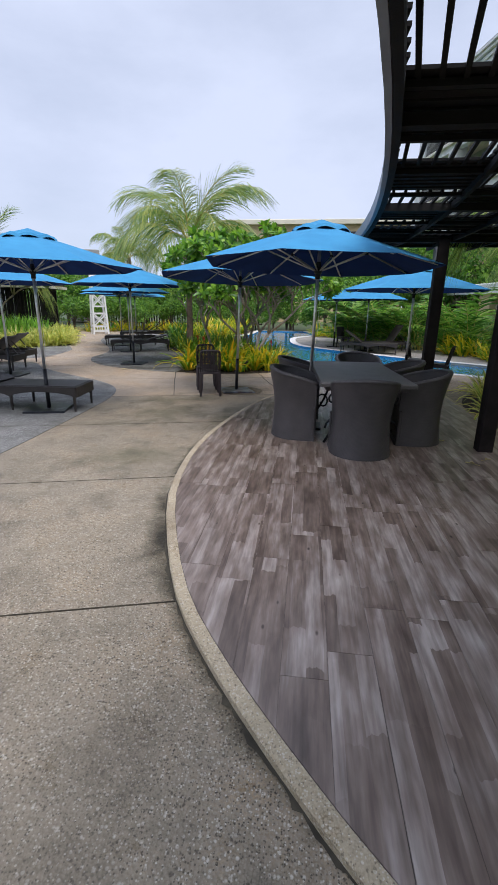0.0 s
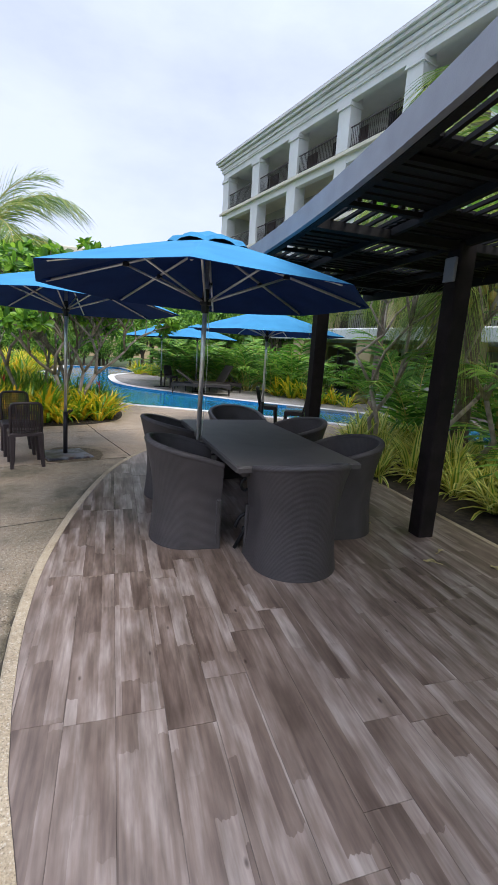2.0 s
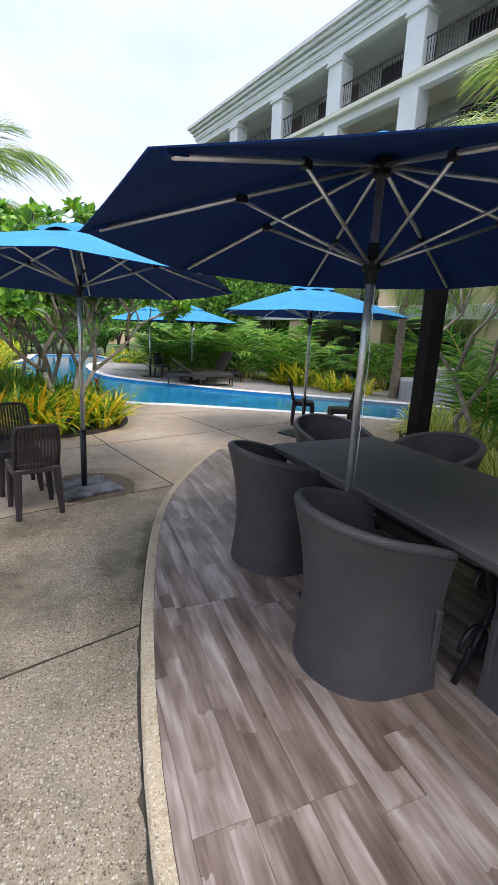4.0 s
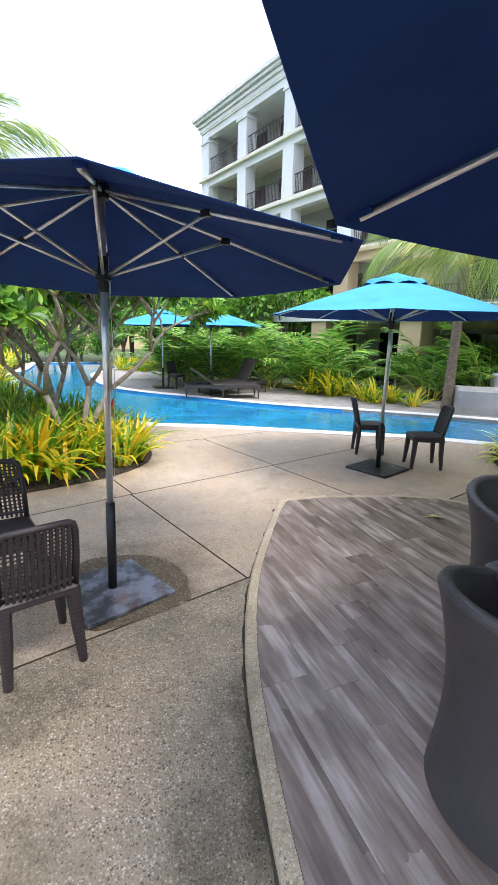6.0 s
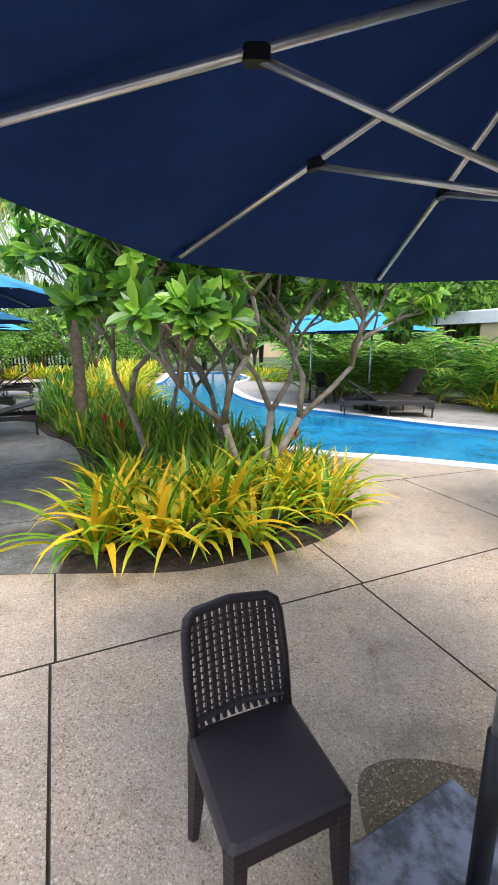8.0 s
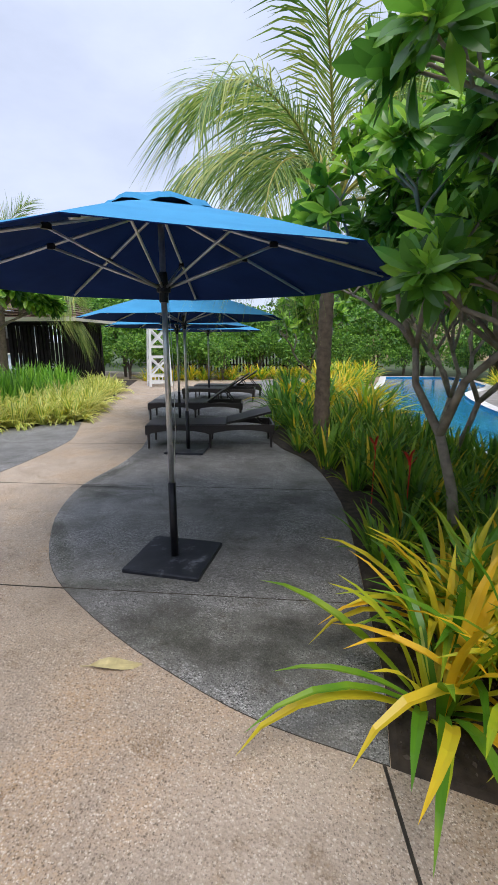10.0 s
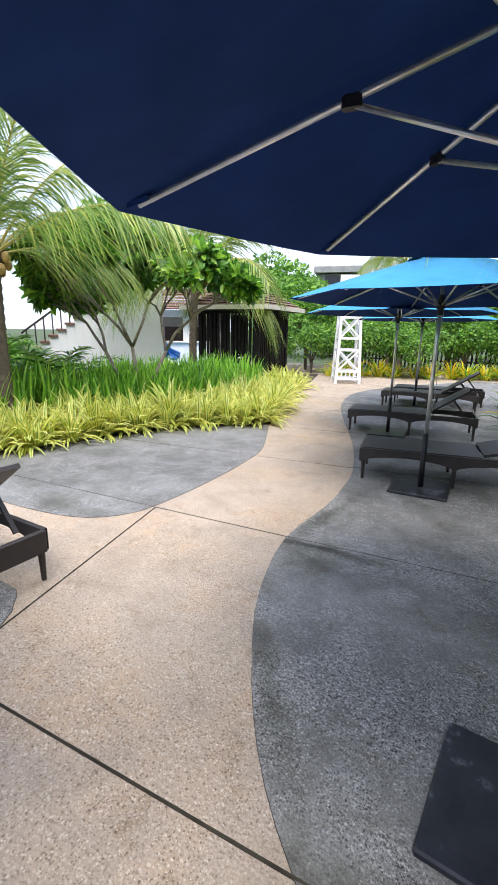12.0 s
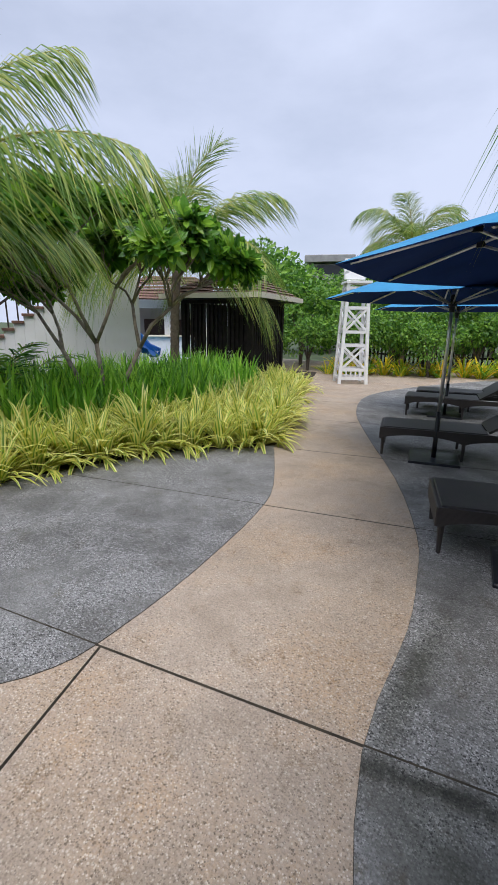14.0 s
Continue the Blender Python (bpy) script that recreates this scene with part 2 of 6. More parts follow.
def make_plank():
    m, nt, b = nodes_of("wood_look_tile", 0.36, 0, 0.45)
    oi = nt.nodes.new("ShaderNodeObjectInfo")
    c = nt.nodes.new("ShaderNodeTexCoord")
    off = nt.nodes.new("ShaderNodeVectorMath")
    off.operation = "MULTIPLY_ADD"
    off.inputs[1].default_value = (13.7, 51.3, 7.1)
    comb = nt.nodes.new("ShaderNodeCombineXYZ")
    for k in range(3):
        nt.links.new(oi.outputs["Random"], comb.inputs[k])
    nt.links.new(comb.outputs[0], off.inputs[0])
    nt.links.new(c.outputs["Object"], off.inputs[2])

    def strip(sx, sy, detail, scale=1.0):
        mpn = nt.nodes.new("ShaderNodeMapping")
        mpn.inputs["Scale"].default_value = (sx, sy, 1)
        nt.links.new(off.outputs[0], mpn.inputs[0])
        n = nt.nodes.new("ShaderNodeTexNoise")
        n.inputs["Scale"].default_value, n.inputs["Detail"].default_value = scale, detail
        nt.links.new(mpn.outputs[0], n.inputs[0])
        return n.outputs[0]
    sx = nt.nodes.new("ShaderNodeSeparateXYZ")
    nt.links.new(off.outputs[0], sx.inputs[0])

    def calc(op, p, q):
        n = nt.nodes.new("ShaderNodeMath")
        n.operation = op
        for k, v in enumerate((p, q)):
            if isinstance(v, (int, float)):
                n.inputs[k].default_value = v
            else:
                nt.links.new(v, n.inputs[k])
        return n.outputs[0]
    wob = strip(5, 1.3, 3)
    lane = calc("FLOOR", calc("ADD", calc("DIVIDE", sx.outputs[0], 0.078), calc("MULTIPLY", wob, 0.5)), 0)
    wn = nt.nodes.new("ShaderNodeTexWhiteNoise")
    wn.noise_dimensions = "1D"
    nt.links.new(lane, wn.inputs["W"])
    run = calc("FLOOR", calc("ADD", calc("MULTIPLY", sx.outputs[1], 1.7), calc("ADD", calc("MULTIPLY", wn.outputs[0], 9.0), calc("MULTIPLY", strip(30, 5, 4), 0.14))), 0)
    cell = nt.nodes.new("ShaderNodeTexWhiteNoise")
    cell.noise_dimensions = "2D"
    cx = nt.nodes.new("ShaderNodeCombineXYZ")
    nt.links.new(lane, cx.inputs[0])
    nt.links.new(run, cx.inputs[1])
    nt.links.new(cx.outputs[0], cell.inputs[0])
    patchy = calc("ADD", calc("MULTIPLY", calc("ADD", cell.outputs[0], 0.1), 0.28), calc("MULTIPLY", strip(15, 3.2, 6), 0.78))
    tone = ramp(nt, patchy, [(0.30, (0.090, 0.064, 0.050)), (0.46, (0.148, 0.110, 0.089)), (0.56, (0.188, 0.146, 0.121)), (0.65, (0.245, 0.200, 0.174)), (0.78, (0.335, 0.289, 0.260))])
    wide = ramp(nt, strip(11, 2.3, 4), [(0.34, (0.72, 0.69, 0.66)), (0.5, (1.0, 0.97, 0.95)), (0.66, (1.25, 1.25, 1.26))])
    col = mix(nt, tone, wide, 0.8, "MULTIPLY")
    grain = ramp(nt, strip(62, 4.0, 5), [(0.3, (0.68, 0.66, 0.64)), (0.62, (1.12, 1.12, 1.12))])
    col = mix(nt, col, grain, 0.75, "MULTIPLY")
    knot = nt.nodes.new("ShaderNodeTexVoronoi")
    knot.inputs["Scale"].default_value = 1.0
    mpk = nt.nodes.new("ShaderNodeMapping")
    mpk.inputs["Scale"].default_value = (7.5, 3.4, 1)
    nt.links.new(off.outputs[0], mpk.inputs[0])
    nt.links.new(mpk.outputs[0], knot.inputs[0])
    kn = ramp(nt, knot.outputs["Distance"], [(0.03, (0.16, 0.12, 0.10)), (0.075, (1, 1, 1))])
    col = mix(nt, col, kn, 0.8, "MULTIPLY")
    nt.links.new(col, b.inputs["Base Color"])
    rg = nt.nodes.new("ShaderNodeMapRange")
    rg.inputs[3].default_value, rg.inputs[4].default_value = 0.26, 0.46
    nt.links.new(strip(6, 3, 4), rg.inputs[0])
    nt.links.new(rg.outputs[0], b.inputs["Roughness"])
    bump(nt, b, strip(70, 2.2, 5), 0.12, 0.003)
    return m


M_PLANK = make_plank()


def make_water(name, deep, light):
    m, nt, b = nodes_of(name, 0.06, 0, 0.5)
    n = tex(nt, "ShaderNodeTexNoise", 1.3, 4)
    v = tex(nt, "ShaderNodeTexVoronoi", 9)
    c = ramp(nt, n.outputs[0], [(0.3, deep), (0.7, light)])
    c = mix(nt, c, ramp(nt, v.outputs["Distance"], [(0.0, (0.75, 0.8, 0.85)), (0.7, (1.15, 1.15, 1.15))]), 0.6, "MULTIPLY")
    nt.links.new(c, b.inputs["Base Color"])
    bump(nt, b, tex(nt, "ShaderNodeTexNoise", 7, 3).outputs[0], 0.12, 0.05)
    return m


M_WATER = make_water("pool_water", (0.008, 0.115, 0.235), (0.02, 0.22, 0.38))
M_RIM = plain("pool_coping", (0.62, 0.60, 0.57), 0.7, vary=0.15, scale=5, bump_s=0.3)
M_POOLT = plain("pool_tile", (0.03, 0.20, 0.45), 0.25, vary=0.3, scale=30)


def make_fabric():
    m, nt, b = nodes_of("blue_canvas", 0.85, 0, 0.2)
    n = tex(nt, "ShaderNodeTexNoise", 3.0, 4)
    w = tex(nt, "ShaderNodeTexNoise", 420, 2)
    c = ramp(nt, n.outputs[0], [(0.3, (0.036, 0.205, 0.385)), (0.7, (0.050, 0.262, 0.465))])
    nt.links.new(c, b.inputs["Base Color"])
    bump(nt, b, w.outputs[0], 0.15, 0.002)
    return m


M_FABRIC = make_fabric()
# same blue canvas from below: its shade is put into a darker navy
M_SHADED_CANVAS = plain("shaded_canvas_underside", (0.016, 0.048, 0.195), 0.9, vary=0.15, scale=3, bump_s=0.1, bscale=400, spec=0.15)
M_ALU = plain("brushed_aluminium", (0.80, 0.81, 0.82), 0.30, 0.8, vary=0.12, scale=25)
M_BLACK = plain("black_steel", (0.020, 0.020, 0.024), 0.42, 0.3, vary=0.3, scale=18)
M_PLASTIC_BLACK = plain("black_plastic", (0.013, 0.013, 0.016), 0.45, vary=0.2)


def make_plate(name="worn_steel_plate", worn=0.58, pale=(0.16, 0.17, 0.20), rust=0.69, dark=0.55):
    m, nt, b = nodes_of(name, 0.34, 0.0, 0.25)
    n = tex(nt, "ShaderNodeTexNoise", 7, 7, 0.65)
    r = tex(nt, "ShaderNodeTexNoise", 2.3, 6, 0.7)
    c = ramp(nt, n.outputs[0], [(0.24, (0.014 * dark, 0.016 * dark, 0.024 * dark)), (worn, (0.045 * dark, 0.05 * dark, 0.064 * dark)), (worn + 0.14, pale)])
    c = mix(nt, c, (0.15, 0.058, 0.03), ramp(nt, r.outputs[0], [(rust, (0, 0, 0)), (rust + 0.15, (0.8, 0.8, 0.8))]))
    nt.links.new(c, b.inputs["Base Color"])
    bump(nt, b, n.outputs[0], 0.25, 0.003)
    return m


M_PLATE = make_plate()
# worn, rusty plate; the pale blue-grey also paints in reflected sky
M_PLATE_WORN_SHEEN = make_plate("worn_sky_sheen_plate", 0.44, (0.17, 0.19, 0.24), 0.56, 1.0)


def make_wicker(name, col, sx=90, sz=230):
    m, nt, b = nodes_of(name, 0.5, 0, 0.4)
    c = nt.nodes.new("ShaderNodeTexCoord")
    w = nt.nodes.new("ShaderNodeTexWave")
    w.bands_direction = "Z"
    w.inputs["Scale"].default_value, w.inputs["Distortion"].default_value = sz / 6.28, 0.6
    nt.links.new(c.outputs["Object"], w.inputs[0])
    v = tex(nt, "ShaderNodeTexVoronoi", sx)
    n = tex(nt, "ShaderNodeTexNoise", 5, 4)
    h = mix(nt, w.outputs[0], v.outputs["Distance"], 0.35)
    cc = ramp(nt, h, [(0.1, tuple(x * 0.72 for x in col)), (0.75, col)])
    cc = mix(nt, cc, ramp(nt, n.outputs[0], [(0.3, (0.75, 0.75, 0.75)), (0.7, (1.15, 1.12, 1.1))]), 0.8, "MULTIPLY")
    nt.links.new(cc, b.inputs["Base Color"])
    bump(nt, b, h, 0.28, 0.003)
    return m


M_WICKER = make_wicker("dark_wicker", (0.078, 0.071, 0.074))
# chair wicker made paler: skylight on the table top is in the colour
M_TABLE_SKYLIT = make_wicker("skylit_table_wicker", (0.105, 0.098, 0.098), 120, 320)
M_LOUNGE = make_wicker("lounger_wicker", (0.040, 0.034, 0.032))
M_CHAIR = make_wicker("brown_resin", (0.042, 0.032, 0.036), 80, 90)
M_PERG = plain("dark_stained_timber", (0.010, 0.009, 0.009), 0.75, vary=0.4, scale=9, bump_s=0.3, spec=0.25)
# bracket metal; on the dark fascia this grey paints in the sky's reflection
M_PERG_EDGE = plain("bracket_grey_and_fascia_sheen", (0.24, 0.255, 0.29), 0.5, vary=0.15, scale=4, bump_s=0.2)
M_POST = plain("dark_post_timber", (0.014, 0.010, 0.010), 0.75, vary=0.5, scale=6, bump_s=0.4, spec=0.25)
M_WALL = plain("white_render", (0.72, 0.72, 0.70), 0.85, vary=0.08, scale=0.8, bump_s=0.15)
M_OCHRE = plain("ochre_render", (0.52, 0.40, 0.24), 0.85, vary=0.10, scale=0.8, bump_s=0.15)
M_CREAM = plain("cream_render", (0.66, 0.62, 0.50), 0.85, vary=0.08, scale=0.8)
# grey render; on the hotel its grey stands for the balconies' recess shade
M_SHADE = plain("grey_and_shade_render", (0.42, 0.41, 0.40), 0.85, vary=0.12, scale=0.9)
M_RAIL = plain("dark_railing_metal", (0.035, 0.026, 0.024), 0.5, 0.3, vary=0.2)
M_DOOR = plain("dark_balcony_door", (0.05, 0.025, 0.022), 0.4, vary=0.3, scale=3)
M_GLASS = plain("dark_window_glass", (0.02, 0.024, 0.026), 0.08, vary=0.3, scale=1)
M_ROOF = plain("brown_roof_tile", (0.16, 0.085, 0.06), 0.8, vary=0.35, scale=5, bump_s=0.6, bscale=18)
M_WHITE = plain("white_paint", (0.80, 0.80, 0.79), 0.5, vary=0.06, scale=8)
M_SLIDE = plain("blue_slide_plastic", (0.01, 0.16, 0.55), 0.3, vary=0.1)
M_STONE = plain("grey_stone_block", (0.30, 0.30, 0.30), 0.85, vary=0.2, scale=3, bump_s=0.4)
M_BARK = plain("pale_bark", (0.30, 0.25, 0.20), 0.85, vary=0.4, scale=11, bump_s=0.7, bscale=45)
M_BARK_DARK = plain("dark_bark", (0.10, 0.078, 0.06), 0.9, vary=0.45, scale=9, bump_s=0.7, bscale=40)
M_PALMTRUNK = plain("palm_trunk", (0.17, 0.125, 0.092), 0.9, vary=0.35, scale=14, bump_s=0.7, bscale=35)
M_COCONUT = plain("ripening_coconut", (0.42, 0.27, 0.07), 0.5, vary=0.35, scale=5)
M_GOLD = leaf_mat("golden_strap_leaf", [(0.26, (0.10, 0.27, 0.018)), (0.40, (0.34, 0.47, 0.025)), (0.51, (0.70, 0.62, 0.035)), (0.70, (0.85, 0.53, 0.025))], 0.38, 0.42)
M_GOLD_LEAF = leaf_mat("golden_single_leaf", [(0.26, (0.10, 0.27, 0.018)), (0.40, (0.34, 0.47, 0.025)), (0.51, (0.70, 0.62, 0.035)), (0.70, (0.85, 0.53, 0.025))], 0.38, 0.42, True)
M_GOLDGREEN = leaf_mat("green_gold_strap_leaf", [(0.28, (0.068, 0.176, 0.020)), (0.5, (0.189, 0.365, 0.027)), (0.66, (0.432, 0.486, 0.041)), (0.76, (0.837, 0.608, 0.041))], 0.4, 0.42)
M_VAR_EDGE = leaf_mat("cream_leaf_margin", [(0.25, (0.70, 0.66, 0.12)), (0.75, (0.90, 0.86, 0.32))], 0.4, 0.45)
M_VAR_MID = leaf_mat("green_leaf_stripe", [(0.25, (0.13, 0.27, 0.03)), (0.75, (0.28, 0.46, 0.06))], 0.4, 0.45)
M_LILY = leaf_mat("green_lily_leaf", [(0.26, (0.099, 0.282, 0.029)), (0.5, (0.240, 0.535, 0.050)), (0.74, (0.451, 0.733, 0.085))], 0.4, 0.42)
M_FRANGI = leaf_mat("frangipani_leaf", [(0.22, (0.045, 0.130, 0.020)), (0.52, (0.140, 0.330, 0.034)), (0.78, (0.390, 0.610, 0.064))], 0.3, 0.45)
M_PALM = leaf_mat("palm_leaflet", [(0.28, (0.098, 0.200, 0.034)), (0.53, (0.245, 0.370, 0.068)), (0.78, (0.570, 0.580, 0.145))], 0.35, 0.42)
M_PALMRIB = plain("palm_rachis", (0.42, 0.36, 0.08), 0.5, vary=0.2)
M_ARECA = leaf_mat("areca_leaflet", [(0.26, (0.046, 0.154, 0.023)), (0.5, (0.122, 0.307, 0.038)), (0.74, (0.307, 0.522, 0.077))], 0.38, 0.42)
M_BUSH = leaf_mat("shrub_leaf", [(0.26, (0.051, 0.147, 0.023)), (0.5, (0.128, 0.301, 0.038)), (0.74, (0.282, 0.486, 0.064))], 0.45, 0.40)
M_FLOWER_R = plain("red_flower", (0.65, 0.03, 0.015), 0.5, vary=0.2)
M_FLOWER_W = plain("white_flower", (0.72, 0.76, 0.72), 0.6, vary=0.1)
M_DRY = plain("dry_leaf", (0.46, 0.39, 0.19), 0.7, vary=0.25, scale=20)

# ---- mesh helpers ----
class Geo:
    """Vertices and faces gathered for one mesh."""

    def __init__(self):
        self.v, self.f, self.m = [], [], []

    def add(self, vs, fs, mi=0):
        o = len(self.v)
        self.v += [tuple(p) for p in vs]
        self.f += [tuple(i + o for i in f) for f in fs]
        self.m += [mi] * len(fs)

    def box(self, cx, cy, cz, sx, sy, sz, rz=0.0, mi=0, bev=0.0):
        """A box with its edges worn off by bev; centre and sizes."""
        x, y, z = sx / 2, sy / 2, sz / 2
        c, s = math.cos(rz), math.sin(rz)
        b = min(bev, x * 0.45, y * 0.45, z * 0.9)
        if b <= 0:
            rings = [[(-x, -y, -z), (x, -y, -z), (x, y, -z), (-x, y, -z)], [(-x, -y, z), (x, -y, z), (x, y, z), (-x, y, z)]]
        else:
            def ring(i, zz):
                return [(-x + i, -y, zz), (x - i, -y, zz), (x, -y + i, zz), (x, y - i, zz), (x - i, y, zz), (-x + i, y, zz), (-x, y - i, zz), (-x, -y + i, zz)]

            rings = [ring(b, -z), ring(b, z - b), [(px * (x - b) / x, py * (y - b) / y, z) for px, py, _ in ring(b, z)]]
        n = len(rings[0])
        vs = [(cx + px * c - py * s, cy + px * s + py * c, cz + pz) for r in rings for px, py, pz in r]
        fs = [tuple(reversed(range(n))), tuple(range(len(vs) - n, len(vs)))]
        for k in range(len(rings) - 1):
            for i in range(n):
                j = (i + 1) % n
                fs.append((k * n + i, k * n + j, k * n + n + j, k * n + n + i))
        self.add(vs, fs, mi)
        return self

    def tube(self, pts, radii, n=8, mi=0, caps=True):
        """A round tube along pts."""
        pts = [Vector(p) for p in pts]
        if isinstance(radii, (int, float)):
            radii = [radii] * len(pts)
        vs, fs = [], []
        side = None
        for k, p in enumerate(pts):
            d = (pts[min(k + 1, len(pts) - 1)] - pts[max(k - 1, 0)]).normalized()
            if side is None:
                side = d.cross(Vector((0, 0, 1)) if abs(d.z) < 0.9 else Vector((1, 0, 0))).normalized()
            side = (side - d * side.dot(d)).normalized()
            up = d.cross(side)
            for i in range(n):
                a = 2 * math.pi * i / n
                vs.append(p + (side * math.cos(a) + up * math.sin(a)) * radii[k])
        for k in range(len(pts) - 1):
            for i in range(n):
                j = (i + 1) % n
                fs.append((k * n + i, k * n + j, k * n + n + j, k * n + n + i))
        if caps:
            fs += [tuple(reversed(range(n))), tuple(range(len(vs) - n, len(vs)))]
        self.add(vs, fs, mi)
        return self

    def bar(self, p, q, w, h, mi=0):
        """A square bar from p to q."""
        p, q = Vector(p), Vector(q)
        d = (q - p).normalized()
        s = d.cross(Vector((0, 0, 1)) if abs(d.z) < 0.95 else Vector((0, 1, 0))).normalized() * (w / 2)
        u = s.cross(d).normalized() * (h / 2)
        vs = [e + a * s + b * u for e in (p, q) for a, b in ((-1, -1), (1, -1), (1, 1), (-1, 1))]
        self.add(vs, [(3, 2, 1, 0), (4, 5, 6, 7), (0, 1, 5, 4), (1, 2, 6, 5), (2, 3, 7, 6), (3, 0, 4, 7)], mi)
        return self

    def prism(self, poly, z0, z1, mi=0, side=None):
        """A plan polygon raised from z0 to z1."""
        n = len(poly)
        self.add([(x, y, z1) for x, y in poly], [tuple(range(n))], mi)
        vs = [(x, y, z0) for x, y in poly] + [(x, y, z1) for x, y in poly]
        self.add(vs, [(i, (i + 1) % n, n + (i + 1) % n, n + i) for i in range(n)], mi if side is None else side)
        return self

    def mesh(self, name, mats, smooth=False):
        me = bpy.data.meshes.new(name)
        me.from_pydata(self.v, [], self.f)
        for mt in mats if isinstance(mats, (list, tuple)) else [mats]:
            me.materials.append(mt)
        me.polygons.foreach_set("material_index", self.m)
        if smooth:
            me.polygons.foreach_set("use_smooth", [True] * len(self.f))
        me.update()
        return me


def part(name, geo, mats, parent, label="", smooth=False, at=None):
    """Links geo as one mesh under a thing or a part."""
    ob = new(name, geo.mesh(name, mats, smooth) if isinstance(geo, Geo) else geo)
    ob.parent = parent
    if at is not None:
        ob.matrix_local = at
    return tagged(ob, label) if label else ob


def thing(name, m, label, category, group="", kind=""):
    ob = new(name)
    ob.empty_display_size = 0.2
    ob.matrix_world = m
    return tagged(ob, label, category, group, kind)


def single(name, geo, mats, m, label, category="", group="", kind="", smooth=False):
    ob = new(name, geo.mesh(name, mats, smooth) if isinstance(geo, Geo) else geo)
    ob.matrix_world = m
    return tagged(ob, label, category, group, kind)


def ccw(poly):
    a = sum(p[0] * q[1] - q[0] * p[1] for p, q in zip(poly, poly[1:] + poly[:1]))
    return poly if a > 0 else poly[::-1]


def curve(points, per=4, closed=False):
    """A smooth line through points."""
    n, out = len(points), []
    for i in range(n if closed else n - 1):
        p = [Vector(points[j % n] if closed else points[max(0, min(n - 1, j))]) for j in (i - 1, i, i + 1, i + 2)]
        for k in range(per):
            t = k / per
            q = 0.5 * (2 * p[1] + (p[2] - p[0]) * t + (2 * p[0] - 5 * p[1] + 4 * p[2] - p[3]) * t * t + (3 * p[1] - p[0] - 3 * p[2] + p[3]) * t ** 3)
            out.append(tuple(q))
    if not closed:
        out.append(tuple(points[-1]))
    return out


def clip(poly, px, py, nx, ny):
    """The part of a plan polygon on the side of the line that (nx, ny) points away from."""
    out = []
    for (ax, ay), (bx, by) in zip(poly, poly[1:] + poly[:1]):
        da, db = (ax - px) * nx + (ay - py) * ny, (bx - px) * nx + (by - py) * ny
        if da <= 0:
            out.append((ax, ay))
        if (da < 0 < db) or (db < 0 < da):
            t = da / (da - db)
            out.append((ax + t * (bx - ax), ay + t * (by - ay)))
    return out


def inside(x, y, poly):
    r = False
    for (ax, ay), (bx, by) in zip(poly, poly[1:] + poly[:1]):
        if (ay > y) != (by > y) and x < (bx - ax) * (y - ay) / (by - ay) + ax:
            r = not r
    return r


def inset(poly, d):
    """A ccw plan polygon drawn in by d."""
    n, out = len(poly), []
    for i in range(n):
        a, b, c = Vector(poly[i - 1]), Vector(poly[i]), Vector(poly[(i + 1) % n])
        e, f = (b - a).normalized(), (c - b).normalized()
        m1, m2 = Vector((-e.y, e.x)), Vector((-f.y, f.x))
        m = (m1 + m2).normalized()
        out.append(tuple(b + m * (d / max(0.35, m.dot(m1)))))
    return out

# ---- the large structure ----
DZ = 0.05                                   # the deck stands this much above the paving
POOL_NEAR = [(9.6, 3.0), (8.6, 7.0), (7.3, 9.7), (5.75, 11.4), (4.5, 12.15), (3.46, 12.75), (2.3, 13.4), (1.25, 13.9), (0.3, 15.2), (-0.8, 17.6), (-1.9, 21.0), (-2.3, 23.5), (-1.8, 26.5), (-1.7, 31.0)]
POOL_FAR = [(1.2, 31.5), (1.9, 27.5), (0.75, 24.6), (0.7, 21.8), (1.05, 19.7), (1.8, 18.35), (2.95, 17.1), (4.34, 15.55), (5.85, 14.35), (7.4, 13.1), (9.4, 11.2), (11.0, 8.6), (11.8, 3.0)]
pool = ccw(curve(POOL_NEAR, 4) + curve(POOL_FAR, 4))
PATCH_MID = ccw(curve([(-1.57, 10.5), (-2.1, 10.55), (-2.56, 10.68), (-3.07, 10.88), (-3.64, 11.18), (-4.0, 11.46), (-4.34, 11.86), (-4.66, 12.35), (-4.95, 13.08), (-5.03, 13.9), (-5.14, 14.45), (-5.33, 15.1), (-5.9, 16.3), (-6.9, 18.0), (-7.85, 19.8), (-8.45, 22.0), (-8.0, 24.5), (-6.6, 27.8)], 3)
                + curve([(-4.9, 27.8), (-4.8, 23.0), (-4.3, 18.6), (-3.4, 15.9), (-2.6, 14.8), (-2.04, 13.35), (-1.72, 11.67), (-1.6, 10.98)], 3))
PATCH_WEST = ccw(curve([(-10.8, 11.45), (-9.2, 11.75), (-7.77, 11.92), (-6.95, 12.08), (-6.49, 12.28), (-6.28, 12.6), (-6.26, 12.95), (-6.34, 13.64), (-6.56, 14.66), (-6.84, 15.35), (-7.68, 16.64)], 3)
                 + curve([(-8.5, 15.6), (-8.93, 14.15), (-9.05, 13.2), (-9.08, 12.3)], 3))
